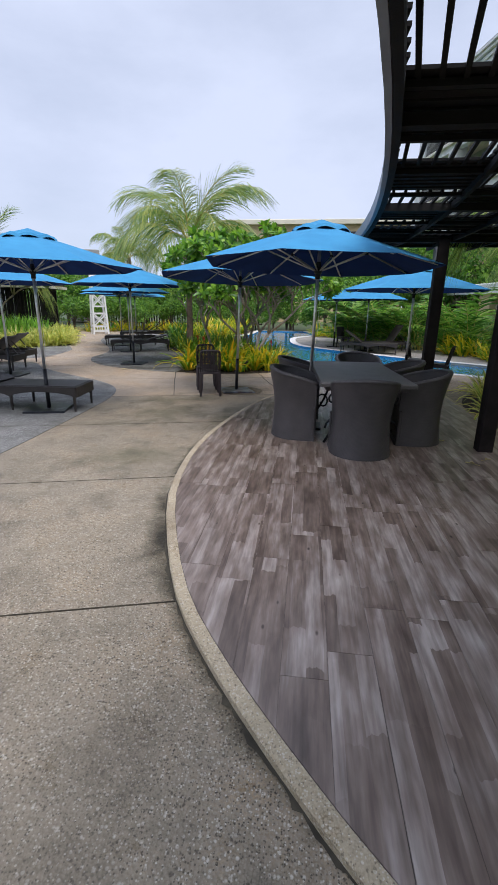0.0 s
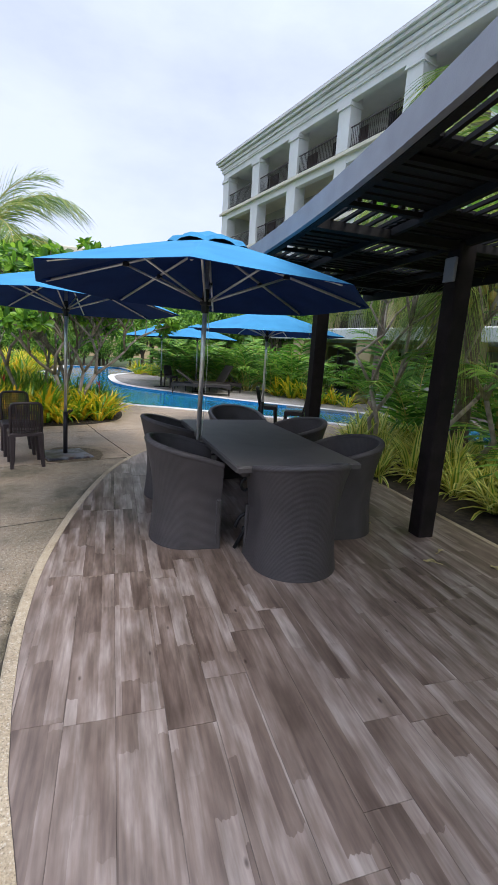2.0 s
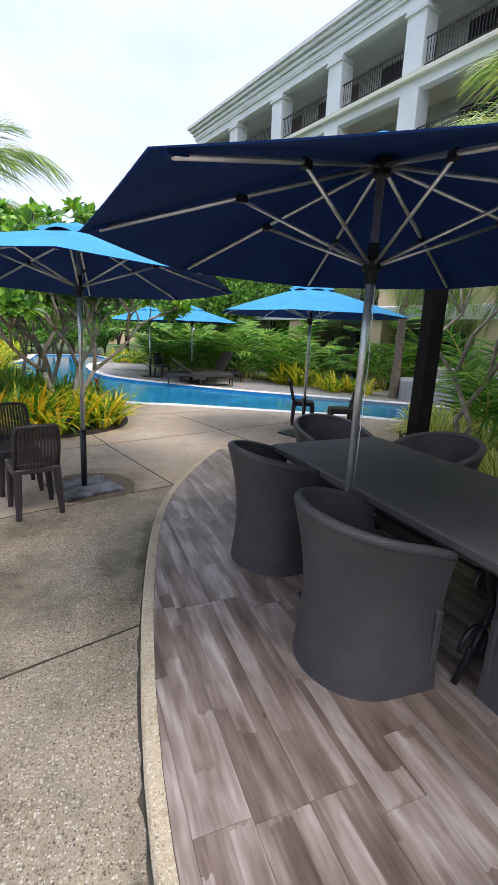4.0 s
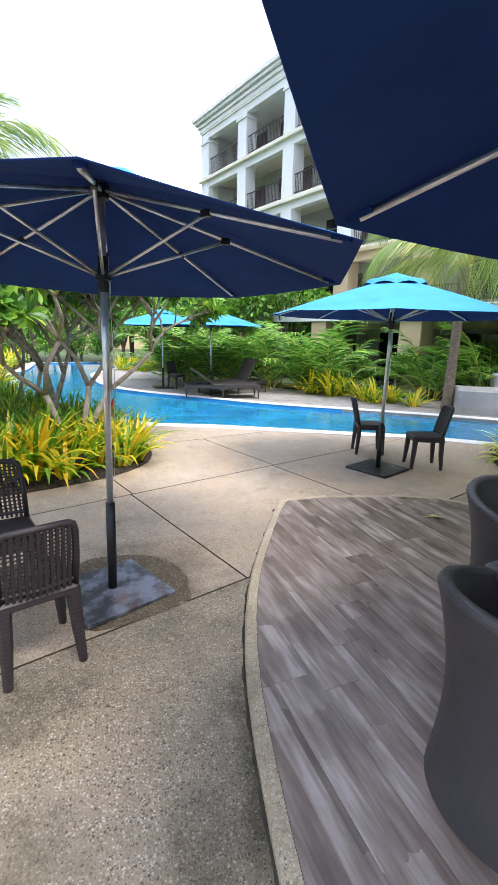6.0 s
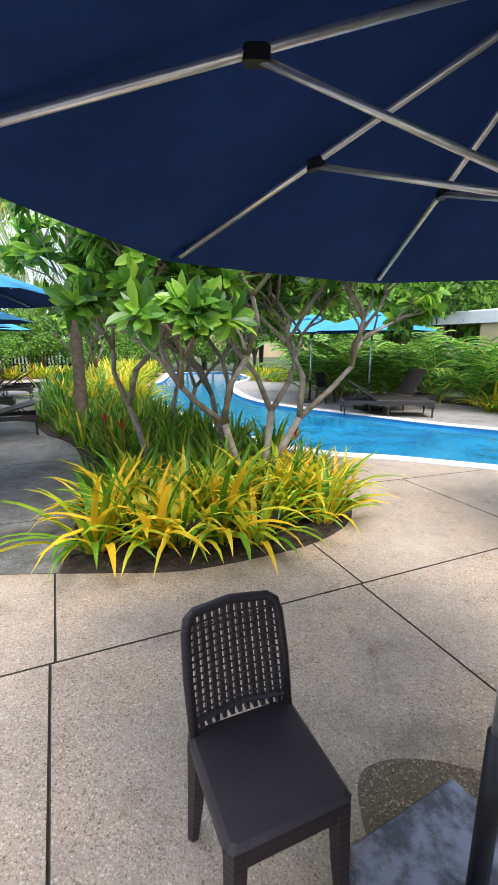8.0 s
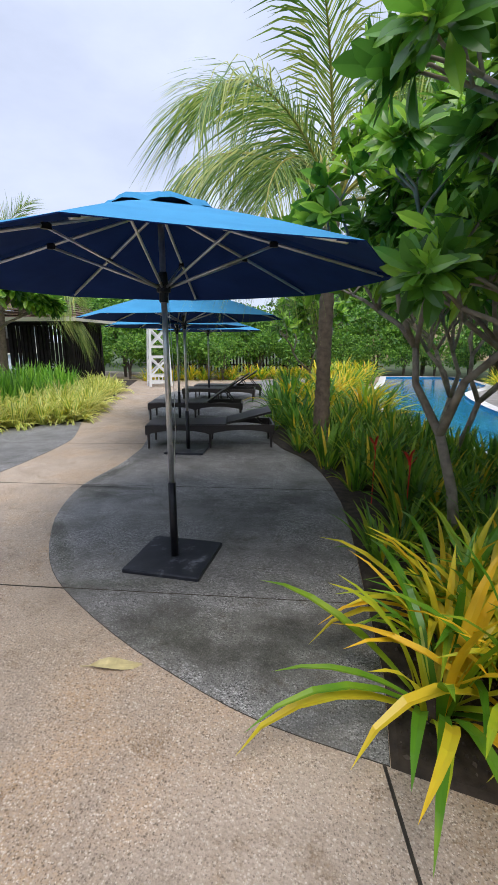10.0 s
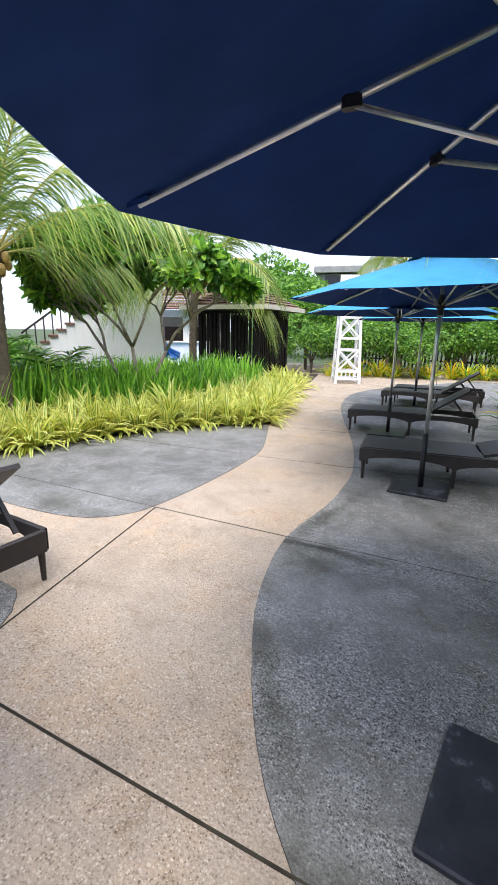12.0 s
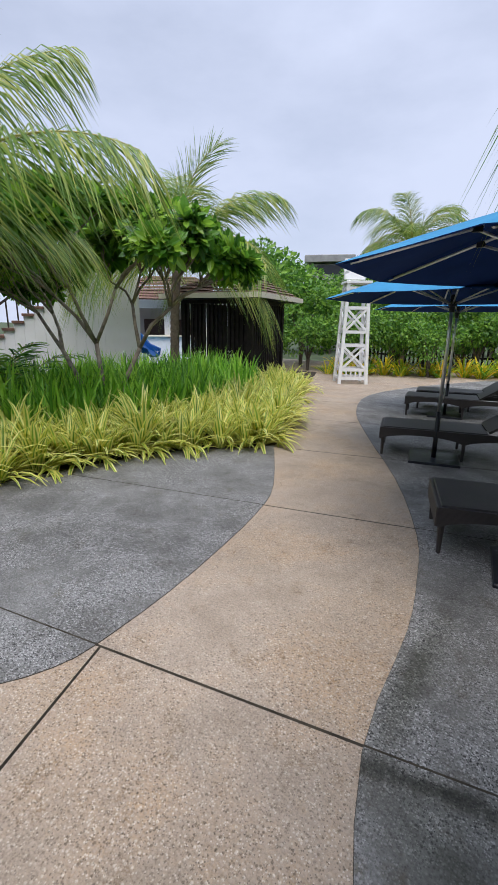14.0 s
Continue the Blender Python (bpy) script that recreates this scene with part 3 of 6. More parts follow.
PATCH_SOUTH = ccw(curve([(-1.63, -5.0), (-1.62, 0.0), (-1.63, 4.1), (-1.66, 5.1), (-1.7, 6.2), (-1.8, 7.3), (-2.05, 8.1), (-2.6, 8.75), (-3.3, 9.25), (-4.2, 9.85), (-4.95, 10.45), (-5.5, 11.1), (-5.7, 11.3), (-6.06, 11.36), (-7.5, 10.9), (-10.0, 10.2), (-12.5, 9.6)], 3) + [(-12.5, -5.0)])
BED_MID = ccw(curve([(-1.57, 10.5), (-1.18, 10.46), (-0.64, 10.43), (-0.05, 10.58), (0.45, 10.79), (0.88, 11.22), (1.03, 11.85), (1.0, 12.6), (0.75, 13.5), (0.0, 14.9), (-1.1, 17.4), (-2.2, 21.0), (-2.65, 23.5), (-2.2, 26.5), (-2.2, 30.0)], 3)
              + curve([(-4.8, 30.0), (-4.8, 23.0), (-4.3, 18.6), (-3.4, 15.9), (-2.6, 14.8), (-2.04, 13.35), (-1.72, 11.67), (-1.6, 10.98)], 3))
BED_WEST = ccw(curve([(-9.08, 12.3), (-9.05, 13.2), (-8.93, 14.15), (-8.5, 15.6), (-7.68, 16.64), (-8.35, 18.1), (-8.95, 19.3), (-9.7, 20.9), (-10.5, 22.7)], 3) + [(-12.0, 26.0), (-26.0, 26.0), (-26.0, 11.0), (-10.8, 11.4)])
BED_EAST = ccw([(4.02, -4.0), (4.02, 6.4)] + curve([(4.0, 7.3), (4.35, 8.5), (5.1, 9.5), (6.0, 10.45), (6.6, 10.0), (7.7, 8.3), (8.6, 5.6), (9.2, 2.5)], 3) + [(9.4, -4.0)])
DECK = ccw(curve([(4.02, -0.6), (3.3, -0.25), (2.6, 0.22), (2.12, 0.60), (1.72, 1.0), (1.54, 1.2), (1.3, 1.49), (1.07, 1.8), (0.86, 2.15), (0.64, 2.7), (0.43, 3.4), (0.34, 4.1), (0.32, 4.6), (0.34, 5.1), (0.41, 5.7), (0.51, 6.3), (0.66, 7.0), (0.81, 7.5), (1.02, 8.0), (1.3, 8.5), (1.76, 9.2), (1.93, 9.4)], 2) + [(2.4, 9.36), (3.16, 9.13), (3.5, 8.95), (4.02, 8.3)])
JX, JY = 0.96, 0.28                          # the paving's joints run along (JX, JY) and across it
CROSS = [-4.2, -2.2, -0.2, 1.8, 3.63, 5.64, 7.57, 9.55, 11.76, 14.0, 16.1, 18.06, 20.1, 22.1, 24.1, 26.1, 28.1, 30.1]
TURNED = {11.76: (11.70, 0.98, 0.199), 14.0: (13.86, 0.977, 0.215)}   # joints by the lily bed lie a little flatter
LENGTH = {7.57: (1.385, 3.35, 5.27), 9.55: (1.41, 3.37, 5.30), 11.76: ((-0.858, 0.924, 0.382),), 14.0: (-2.45,), 5.64: (), 3.63: ()}


def slabs_of(poly, lengthwise=True):
    """The plan polygon parted along the joints."""
    out = []
    for lo, hi in zip([-40] + CROSS, CROSS + [60]):
        h, hx, hy = TURNED.get(hi, (hi, JX, JY))
        l, lx, ly = TURNED.get(lo, (lo, JX, JY))
        s = clip(clip(poly, -hy * h, hx * h, -hy, hx), -ly * l, lx * l, ly, -lx)
        cuts = LENGTH.get(lo, ()) if lengthwise else ()
        cuts = [c if isinstance(c, tuple) else (c, JX, JY) for c in (-60, *cuts, 60)]
        for (a, ax, ay), (b, bx, by) in zip(cuts, cuts[1:]):
            q = clip(clip(s, bx * b, by * b, bx, by), ax * a, ay * a, -ax, -ay)
            if len(q) > 2:
                out.append(q)
    return out


def tidy(poly):
    out = []
    for p in poly:
        if not out or math.dist(p, out[-1]) > 0.012:
            out.append(p)
    while len(out) > 2 and math.dist(out[0], out[-1]) < 0.012:
        out.pop()
    return out


def paving(name, poly, top, mat, label, lengthwise=True, edge=0.006, deep=0.012, old=None):
    floor = single(name, Geo().prism(poly, top - 0.1, top - deep - 0.002), M_JOINT, Matrix(), label, "paving", kind="structure")
    for s in slabs_of(poly, lengthwise):
        s = tidy(s)
        if len(s) < 3:
            continue
        s = ccw(s)
        i = inset(s, edge)
        n = len(s)
        g = Geo()
        g.add([(x, y, top) for x, y in i], [tuple(range(n))], 0)
        g.add([(x, y, top - deep) for x, y in s] + [(x, y, top) for x, y in i], [(k, (k + 1) % n, n + (k + 1) % n, n + k) for k in range(n)], 1)
        row = sum(JX * y - JY * x for x, y in s) / n
        part("slab", g, [old if old and row < 7.5 else mat, M_JOINT], floor)
    return floor


g = Geo()
g.add([(-1500, -1500, -0.12), (1500, -1500, -0.12), (1500, 1500, -0.12), (-1500, 1500, -0.12)], [(0, 1, 2, 3)])
single("ground", g, M_GROUND, Matrix(), "dark green planted ground reaching the horizon", "ground", kind="structure")
CONC = ccw([(-26, -6), (9.4, -6), (9.4, 2.5)] + POOL_NEAR[1:] + [(-2.6, 31.0), (-26, 31.0)])
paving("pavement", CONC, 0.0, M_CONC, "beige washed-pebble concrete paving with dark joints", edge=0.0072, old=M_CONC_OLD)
RING = ccw(curve([(0.62, 8.06), (0.69, 8.22), (0.70, 8.42), (0.58, 8.68), (0.30, 8.81), (0.06, 8.80), (-0.02, 8.62), (-0.02, 8.25), (0.09, 7.96)], 4, True))
single("pavement_gravel_ring", Geo().prism(RING, -0.02, 0.004), M_DIRT, Matrix(), "damp worn gravel patch round the umbrella plate", "paving", kind="structure")
paving("pavement_grey_mid", PATCH_MID, 0.004, M_PATCH, "dark grey concrete patch under the loungers", False, 0.005, 0.008)
paving("pavement_grey_west", PATCH_WEST, 0.004, M_PATCH, "weathered grey concrete patch beside the planting", False, 0.005, 0.008)
paving("pavement_grey_south", PATCH_SOUTH, 0.004, M_PATCH, "dark grey concrete patch with a rounded tip", False, 0.005, 0.008)
FAR_PAVE = ccw(POOL_FAR[1:] + [(12.5, 9.5), (10.5, 14.0), (8.2, 16.2), (6.4, 18.2), (5.0, 20.5), (4.2, 24.0), (3.5, 28.0)])
single("pavement_far", Geo().prism(FAR_PAVE, -0.1, -0.004), M_FARPAVE, Matrix(), "grey-beige paving across the pool", "paving", kind="structure")


def bed(name, poly, label):
    n = len(poly)
    i, j = inset(poly, 0.03), inset(poly, 0.22)
    gg = Geo()
    gg.add([(x, y, 0.0) for x, y in poly] + [(x, y, 0.012) for x, y in i], [(k, (k + 1) % n, n + (k + 1) % n, n + k) for k in range(n)])
    gg.add([(x, y, 0.012) for x, y in i], [tuple(range(n))])
    return single(name, gg, M_SOIL, Matrix(), label, "planting bed", kind="structure")


bed("ground_bed_mid", BED_MID, "dark bare soil of the pool-side planting bed")
bed("ground_bed_west", BED_WEST, "dark soil of the wide planting bed")
bed("ground_bed_east", BED_EAST, "dark soil of the bed beside the deck")

# the pool: water, tiled wall, pale coping
water = single("water", Geo().prism(pool, -0.11, -0.055), M_WATER, Matrix(), "bright blue pool water with small ripples", "pool", kind="structure")
n = len(pool)
out = inset(pool, -0.28)
g = Geo()
g.add([(x, y, -0.055) for x, y in pool] + [(x, y, 0.002) for x, y in pool], [(k, n + k, n + (k + 1) % n, (k + 1) % n) for k in range(n)])
single("pool_wall", g, M_POOLT, Matrix(), "blue tiled pool edge above the water", "pool wall", kind="structure")
g = Geo()
g.add([(x, y, 0.012) for x, y in pool] + [(x, y, 0.012) for x, y in out] + [(x, y, -0.1) for x, y in out] + [(x, y, 0.0) for x, y in pool],
      [(k, (k + 1) % n, n + (k + 1) % n, n + k) for k in range(n)] + [(n + k, n + (k + 1) % n, 2 * n + (k + 1) % n, 2 * n + k) for k in range(n)] + [(3 * n + k, 3 * n + (k + 1) % n, (k + 1) % n, k) for k in range(n)])
single("pool_coping", g, M_RIM, Matrix(), "pale concrete coping round the pool", "coping", kind="structure")
single("water_far", Geo().prism(ccw(curve([(9.0, 20.0), (12.0, 17.6), (16.0, 15.6), (17.5, 18.0), (13.5, 20.8), (10.2, 22.2)], 4, True)), -0.1, -0.03), M_WATER, Matrix(), "second blue pool beyond the hedge", "pool", kind="structure")

# the deck: kerb band, bedding, tile planks (the planks come last in the file)
deck_in = inset(DECK, 0.065)
n = len(DECK)
deck = single("floor_deck", Geo().prism(deck_in, -0.02, DZ - 0.004), M_GROUT, Matrix(), "raised terrace floor of wood-look plank tiles", "deck floor", kind="structure")
g = Geo()
lip = inset(DECK, 0.012)
g.add([(x, y, -0.02) for x, y in DECK] + [(x, y, DZ - 0.012) for x, y in DECK] + [(x, y, DZ) for x, y in lip] + [(x, y, DZ) for x, y in deck_in] + [(x, y, -0.01) for x, y in deck_in],
      [(r * n + k, r * n + (k + 1) % n, (r + 1) * n + (k + 1) % n, (r + 1) * n + k) for r in range(4) for k in range(n)])
single("kerb", g, M_KERB, Matrix(), "worn beige concrete kerb round the deck", "kerb", kind="structure")
gr = random.Random(5)
edge_in = tidy([tuple(Vector(p).lerp(Vector(q), t)) for p, q in zip(DECK, DECK[1:] + DECK[:1]) for t in (0, 0.2, 0.4, 0.6, 0.8)])
edge_out, n = inset(edge_in, -0.020), len(edge_in)
edge_out = [tuple(Vector(p).lerp(Vector(q), gr.uniform(0.25, 1.0) * (1.9 if gr.random() < 0.12 else 1.0))) for p, q in zip(edge_in, edge_out)]
g = Geo()
g.add([(x, y, 0.006) for x, y in edge_in] + [(x, y, 0.0035) for x, y in edge_out], [(k, n + k, n + (k + 1) % n, (k + 1) % n) for k in range(n)])
single("trim_gutter", g, M_JOINT, Matrix(), "dark dirt-filled gap along the kerb", "joint", kind="structure")

# ---- pergola over the deck ----
def px(y, off=0.0):
    return 2.10 - 0.0245 * (y - 6.2) ** 2 + off


PZ = 2.36
pergola = thing("pergola", pose(0, 0, 0), "dark timber pergola with a curved roof on square posts", "pergola")
YS = [-1.6 + 0.45 * k for k in range(23)]


def band(off, z0, z1, th):
    gg = Geo()
    k = len(YS)
    vs = [(px(y, off + d), y, z) for z in (z0, z1) for d in (0, th) for y in YS]
    gg.add(vs, [f for i in range(k - 1) for f in ((i, i + 1, 2 * k + i + 1, 2 * k + i), (k + i + 1, k + i, 3 * k + i, 3 * k + i + 1), (i + 1, i, k + i, k + i + 1), (2 * k + i, 2 * k + i + 1, 3 * k + i + 1, 3 * k + i))]
           + [(0, 2 * k, 3 * k, k), (k - 1, 2 * k - 1, 4 * k - 1, 3 * k - 1)])
    return gg


part("fascia", band(0, PZ + 0.035, PZ + 0.165, 0.035), M_PERG_EDGE, pergola, "curved fascia board, sky sheen painted as grey")
part("edge_beam", band(0.038, PZ + 0.03, PZ + 0.12, 0.045), M_PERG, pergola)
part("fascia", band(2.52, PZ + 0.035, PZ + 0.165, 0.04), M_PERG, pergola)
for off in (0.73, 1.37, 2.0):
    part("long_beam", band(off - 0.02, PZ + 0.075, PZ + 0.125, 0.04), M_PERG, pergola)
for k in range(15):
    y = -1.45 + 0.68 * k
    part("cross_beam", Geo().bar((px(y, 0.04), y, PZ + 0.115), (px(y, 2.52), y, PZ + 0.115), 0.04, 0.03), M_PERG, pergola)
for x, y in ((2.42, 0.85), (3.20, 2.96), (3.46, 5.07), (3.31, 7.19)):
    post = part("post", Geo().box(0, 0, 1.21, 0.155, 0.155, 2.42, bev=0.012), M_POST, pergola, at=pose(x, y, DZ))
    part("bracket", Geo().box(-0.09, 0.0, 2.22, 0.03, 0.12, 0.18, bev=0.006), M_PERG_EDGE, post, "grey metal bracket")
    part("head_beam", Geo().bar((px(y, 0.05), y, PZ + 0.085), (px(y, 2.5), y, PZ + 0.085), 0.08, 0.06), M_PERG, pergola)
# openings of the roof, bay by bay: (from, to) across the roof, then the stretches along it
BAYS_OPEN = [((0.085, 0.70), [(0.9, 2.56), (3.34, 3.83), (4.68, 5.12), (6.06, 6.44), (7.4, 7.75)]),
             ((0.77, 1.30), [(2.36, 3.08), (4.07, 4.50), (5.40, 5.84), (6.75, 7.1)]),
             ((1.42, 1.93), [(1.6, 2.35), (3.36, 3.80), (4.85, 5.22), (6.1, 6.42)])]
y = -1.5
while y < 8.2:
    at = 0.02
    for (a, b), runs in BAYS_OPEN:
        if any(p < y < q for p, q in runs):
            if a - at > 0.06:
                part("roof_board", Geo().box(0, 0, 0, a - at, 0.125, 0.016), M_PERG, pergola, at=pose(px(y, (a + at) / 2), y, PZ + 0.148, 6, 0, 0))
            at = b
    part("roof_board", Geo().box(0, 0, 0, 2.52 - at, 0.125, 0.016), M_PERG, pergola, at=pose(px(y, (2.52 + at) / 2), y, PZ + 0.148, 6, 0, 0))
    y += 0.105
for (a, b), runs in BAYS_OPEN:
    for p, q in runs:
        n = int((b - a) / 0.092)
        for k in range(n):
            o = a + (k + 0.5) * (b - a) / n
            part("slat", Geo().bar((px(p - 0.05, o), p - 0.05, PZ + 0.135), (px(q + 0.05, o), q + 0.05, PZ + 0.135), 0.024, 0.022), M_PERG, pergola)

# ---- hotel wing along the pool ----
BA, BU = Vector((8.42, 35.9)), Vector((0.236, -0.972))
BN = Vector((-0.972, -0.236))                # out of the facade, towards the pool
hotel = thing("hotel_building", Matrix.Translation((BA.x, BA.y, -0.2)) @ Matrix(((BU.x, -BN.x, 0, 0), (BU.y, -BN.y, 0, 0), (0, 0, 1, 0), (0, 0, 0, 1))), "four-storey white hotel wing with deep balconies", "building")
# in the building's own frame: x along the facade, y into the building, z up
SPAN, BAYS, DEPTH = 4.07, 9, 2.2
LEN = SPAN * BAYS + 0.9
FLOORS = [(-0.1, 2.75), (2.75, 5.55), (5.55, 8.45), (8.45, 11.3), (11.3, 14.0)]
part("wall", Geo().box(LEN / 2, DEPTH + 4.0, 6.9, LEN, 8.0, 14.2), M_SHADE, hotel, "back wall of the balconies, greyed for recess shade")
part("end_wall", Geo().box(0.16, DEPTH / 2, 6.9, 0.3, DEPTH - 0.02, 13.8), M_WALL, hotel)
rail_h = 0.92
bars = Geo()
for k in range(27):
    bars.bar((0.1 + k * 0.12, 0, 0.06), (0.1 + k * 0.12, 0, rail_h - 0.03), 0.018, 0.018)
bars_mesh = bars.mesh("railing_bars", M_RAIL)
door_mesh = Geo().box(0, 0, 1.0, 0.95, 0.06, 2.0, bev=0.01).mesh("door", M_DOOR)
for fl, (z0, z1) in enumerate(FLOORS):
    low = fl < 2
    part("slab", Geo().box(LEN / 2, DEPTH / 2 - 0.02, z1 - 0.06, LEN + 0.02, DEPTH + 0.1, 0.24, bev=0.03), M_CREAM if fl in (1, 2, 3) else M_WALL, hotel, "cream floor band")
    if fl < 4:
        part("moulding", Geo().box(LEN / 2, -0.12, z1 - 0.12, LEN + 0.2, 0.14, 0.14, bev=0.04), M_CREAM if fl != 1 else M_OCHRE, hotel)
    for b in range(BAYS + 1):
        x = b * SPAN + 0.42
        col = part("column", Geo().box(x, 0.35, (z0 + z1) / 2, 0.84, 0.7, z1 - z0 - 0.2, bev=0.02), M_OCHRE if low else M_WALL, hotel)
        if fl == 4:
            part("capital", Geo().box(x, 0.33, z1 - 0.72, 0.98, 0.84, 0.10, bev=0.03).box(x, 0.33, z1 - 0.60, 0.92, 0.78, 0.12, bev=0.03), M_WALL, col)
        if b < BAYS:
            part("lintel", Geo().box(x + SPAN / 2, 0.2, z1 - 0.34, SPAN - 0.84, 0.36, 0.36), M_OCHRE if low else M_WALL, hotel)
            if fl > 0:
                r = part("railing", Geo().bar((0.02, 0, rail_h), (SPAN - 0.86, 0, rail_h), 0.05, 0.04).bar((0.02, 0, 0.1), (SPAN - 0.86, 0, 0.1), 0.03, 0.03), M_RAIL, hotel, "dark metal balcony railing", at=pose(x + 0.43, 0.12, z0 + 0.1))
                tagged(part("bar_infill", bars_mesh, None, r), kind="stuff")
                part("door", door_mesh, None, hotel, "dark balcony door", at=pose(x + SPAN - 1.1, DEPTH - 0.06, z0 + 0.12))
                part("window", Geo().box(0, 0, 1.25, 1.5, 0.05, 1.5, bev=0.01), M_GLASS, hotel, at=pose(x + 1.5, DEPTH - 0.05, z0 + 0.12))
            else:
                part("window", Geo().box(0, 0, 1.1, 2.6, 0.05, 2.1, bev=0.01), M_GLASS, hotel, "dark glass shopfront", at=pose(x + SPAN / 2, DEPTH - 0.05, z0 + 0.05))
for dz, dd, hh in ((14.02, 0.10, 0.22), (14.22, 0.20, 0.18), (14.42, 0.34, 0.16), (14.56, 0.46, 0.12)):
    part("cornice", Geo().box(LEN / 2, 2 - dd / 2, dz, LEN + 2 * dd, 4 + dd, hh, bev=0.02), M_WALL, hotel, "white cornice course")
part("roof", Geo().box(LEN / 2, 4.4, 14.66, LEN + 1.1, 9.6, 0.08), M_SHADE, hotel, "grey roof edge")
# low porch before the ground floor
part("porch_roof", Geo().box(SPAN * 5.0, -1.6, 2.62, SPAN * 5, 3.2, 0.42, bev=0.04), M_WALL, hotel, "white porch fascia")
for k in range(6):
    part("porch_column", Geo().box(SPAN * (2.6 + k), -2.8, 1.2, 0.8, 0.6, 2.45, bev=0.02), M_OCHRE, hotel, "ochre porch column")

# ---- far beige building ----
far = thing("apartment_building", pose(-9.0, 55.0, 0), "long beige building far behind the palms", "building")
part("wall", Geo().box(10.5, 5, 5.2, 21, 10, 10.6), M_OCHRE, far)
part("roof", Geo().box(10.5, 5, 10.75, 22, 11, 0.5, bev=0.06), M_CREAM, far, "cream roof edge")
for k in range(5):
    w = part("window", Geo().box(2.2 + k * 4.1, 0, 9.4, 2.6, 0.12, 0.75), M_GLASS, far)
    part("sill", Geo().box(2.2 + k * 4.1, -0.1, 8.95, 2.9, 0.3, 0.14), M_CREAM, w)
for k in range(5):
    part("window", Geo().box(2.2 + k * 4.1, 0, 6.2, 2.0, 0.12, 1.5), M_GLASS, far)
dark = thing("flat_roofed_house", pose(-20.2, 43.0, 0, 0, 0, 24), "low grey house with a flat pale roof behind the trees", "building")
part("wall", Geo().box(0, 0, 2.9, 2.6, 4, 5.8), M_SHADE, dark)
part("roof", Geo().box(0, 0, 6.1, 3.4, 5.0, 0.45, bev=0.05), M_STONE, dark, "pale flat roof edge")
part("upper_window", Geo().box(0, -2.03, 5.4, 1.8, 0.06, 0.6), M_GLASS, dark)

# ---- slatted hut beyond the west bed ----
hut = thing("slatted_hut", pose(-11.67, 21.5, 0, 0, 0, 10), "dark slatted timber hut with a hipped brown roof", "hut")
HW = 2.1
for sx, sy in ((0, 0), (-HW, 0), (0, HW), (-HW, HW)):
    part("post", Geo().box(sx, sy, 1.1, 0.14, 0.14, 2.25, bev=0.01), M_POST, hut)
for k in range(1, 16):
    o = k * HW / 16
    part("slat", Geo().box(-o, 0, 1.12, 0.085, 0.035, 2.15), M_POST, hut)
    part("slat", Geo().box(0, o, 1.12, 0.035, 0.085, 2.15), M_POST, hut)
for z in (0.12, 2.2):
    part("rail", Geo().box(-HW / 2, -0.04, z, HW, 0.05, 0.10).box(0.04, HW / 2, z, 0.05, HW, 0.10), M_POST, hut)
for k in range(1, 12):
    part("slat", Geo().box(-HW + 0.02, k * HW / 12, 1.12, 0.035, 0.085, 2.15), M_POST, hut)
    part("slat", Geo().box(-k * HW / 12, HW - 0.02, 1.12, 0.085, 0.035, 2.15), M_POST, hut)


def hip(gg, x0, y0, x1, y1, z0, z1, ridge, th=0.10):
    """A hipped roof in courses: plan box, eave and top height, ridge half length along x."""
    cx, cy = (x0 + x1) / 2, (y0 + y1) / 2
    rows = 9
    for k in range(rows):
        a, b = k / rows, (k + 1) / rows
        r = []
        for t, dz in ((a, 0.03), (b, 0.0)):
            hx, hy = (x1 - x0) / 2 * (1 - t) + ridge * t, (y1 - y0) / 2 * (1 - t) + 0.02 * t
            z = z0 + (z1 - z0) * t + dz
            r += [(cx - hx, cy - hy, z), (cx + hx, cy - hy, z), (cx + hx, cy + hy, z), (cx - hx, cy + hy, z)]
        gg.add(r, [(i, (i + 1) % 4, 4 + (i + 1) % 4, 4 + i) for i in range(4)])
    return gg


part("roof", hip(Geo(), -HW - 0.48, -0.48, 0.48, HW + 0.48, 2.36, 3.15, 0.3), M_ROOF, hut, "brown tiled hipped roof")
e = Geo()
for a, b in (((-HW - 0.49, -0.49), (0.49, -0.49)), ((0.49, -0.49), (0.49, HW + 0.49)), ((0.49, HW + 0.49), (-HW - 0.49, HW + 0.49)), ((-HW - 0.49, HW + 0.49), (-HW - 0.49, -0.49))):
    e.bar((*a, 2.33), (*b, 2.33), 0.04, 0.13)
part("eave_board", e, M_CREAM, hut, "pale eave board")
part("soffit", Geo().box(-HW / 2, HW / 2, 2.28, HW + 0.9, HW + 0.9, 0.03), M_POST, hut)

# ---- kiosk at the edge of the west bed ----
kiosk = thing("kiosk", pose(-10.75, 12.55, 0, 0, 0, -18), "open kiosk with a tiled roof on dark posts", "kiosk")
for sx, sy in ((0, 0), (-2.6, 0), (0, -2.6), (-2.6, -2.6)):
    part("post", Geo().box(sx, sy, 1.15, 0.17, 0.17, 2.35, bev=0.012), M_POST, kiosk)
part("roof", hip(Geo(), -3.3, -3.3, 0.62, 0.7, 2.42, 3.5, 0.3), M_ROOF, kiosk, "brown tiled roof")
e = Geo()
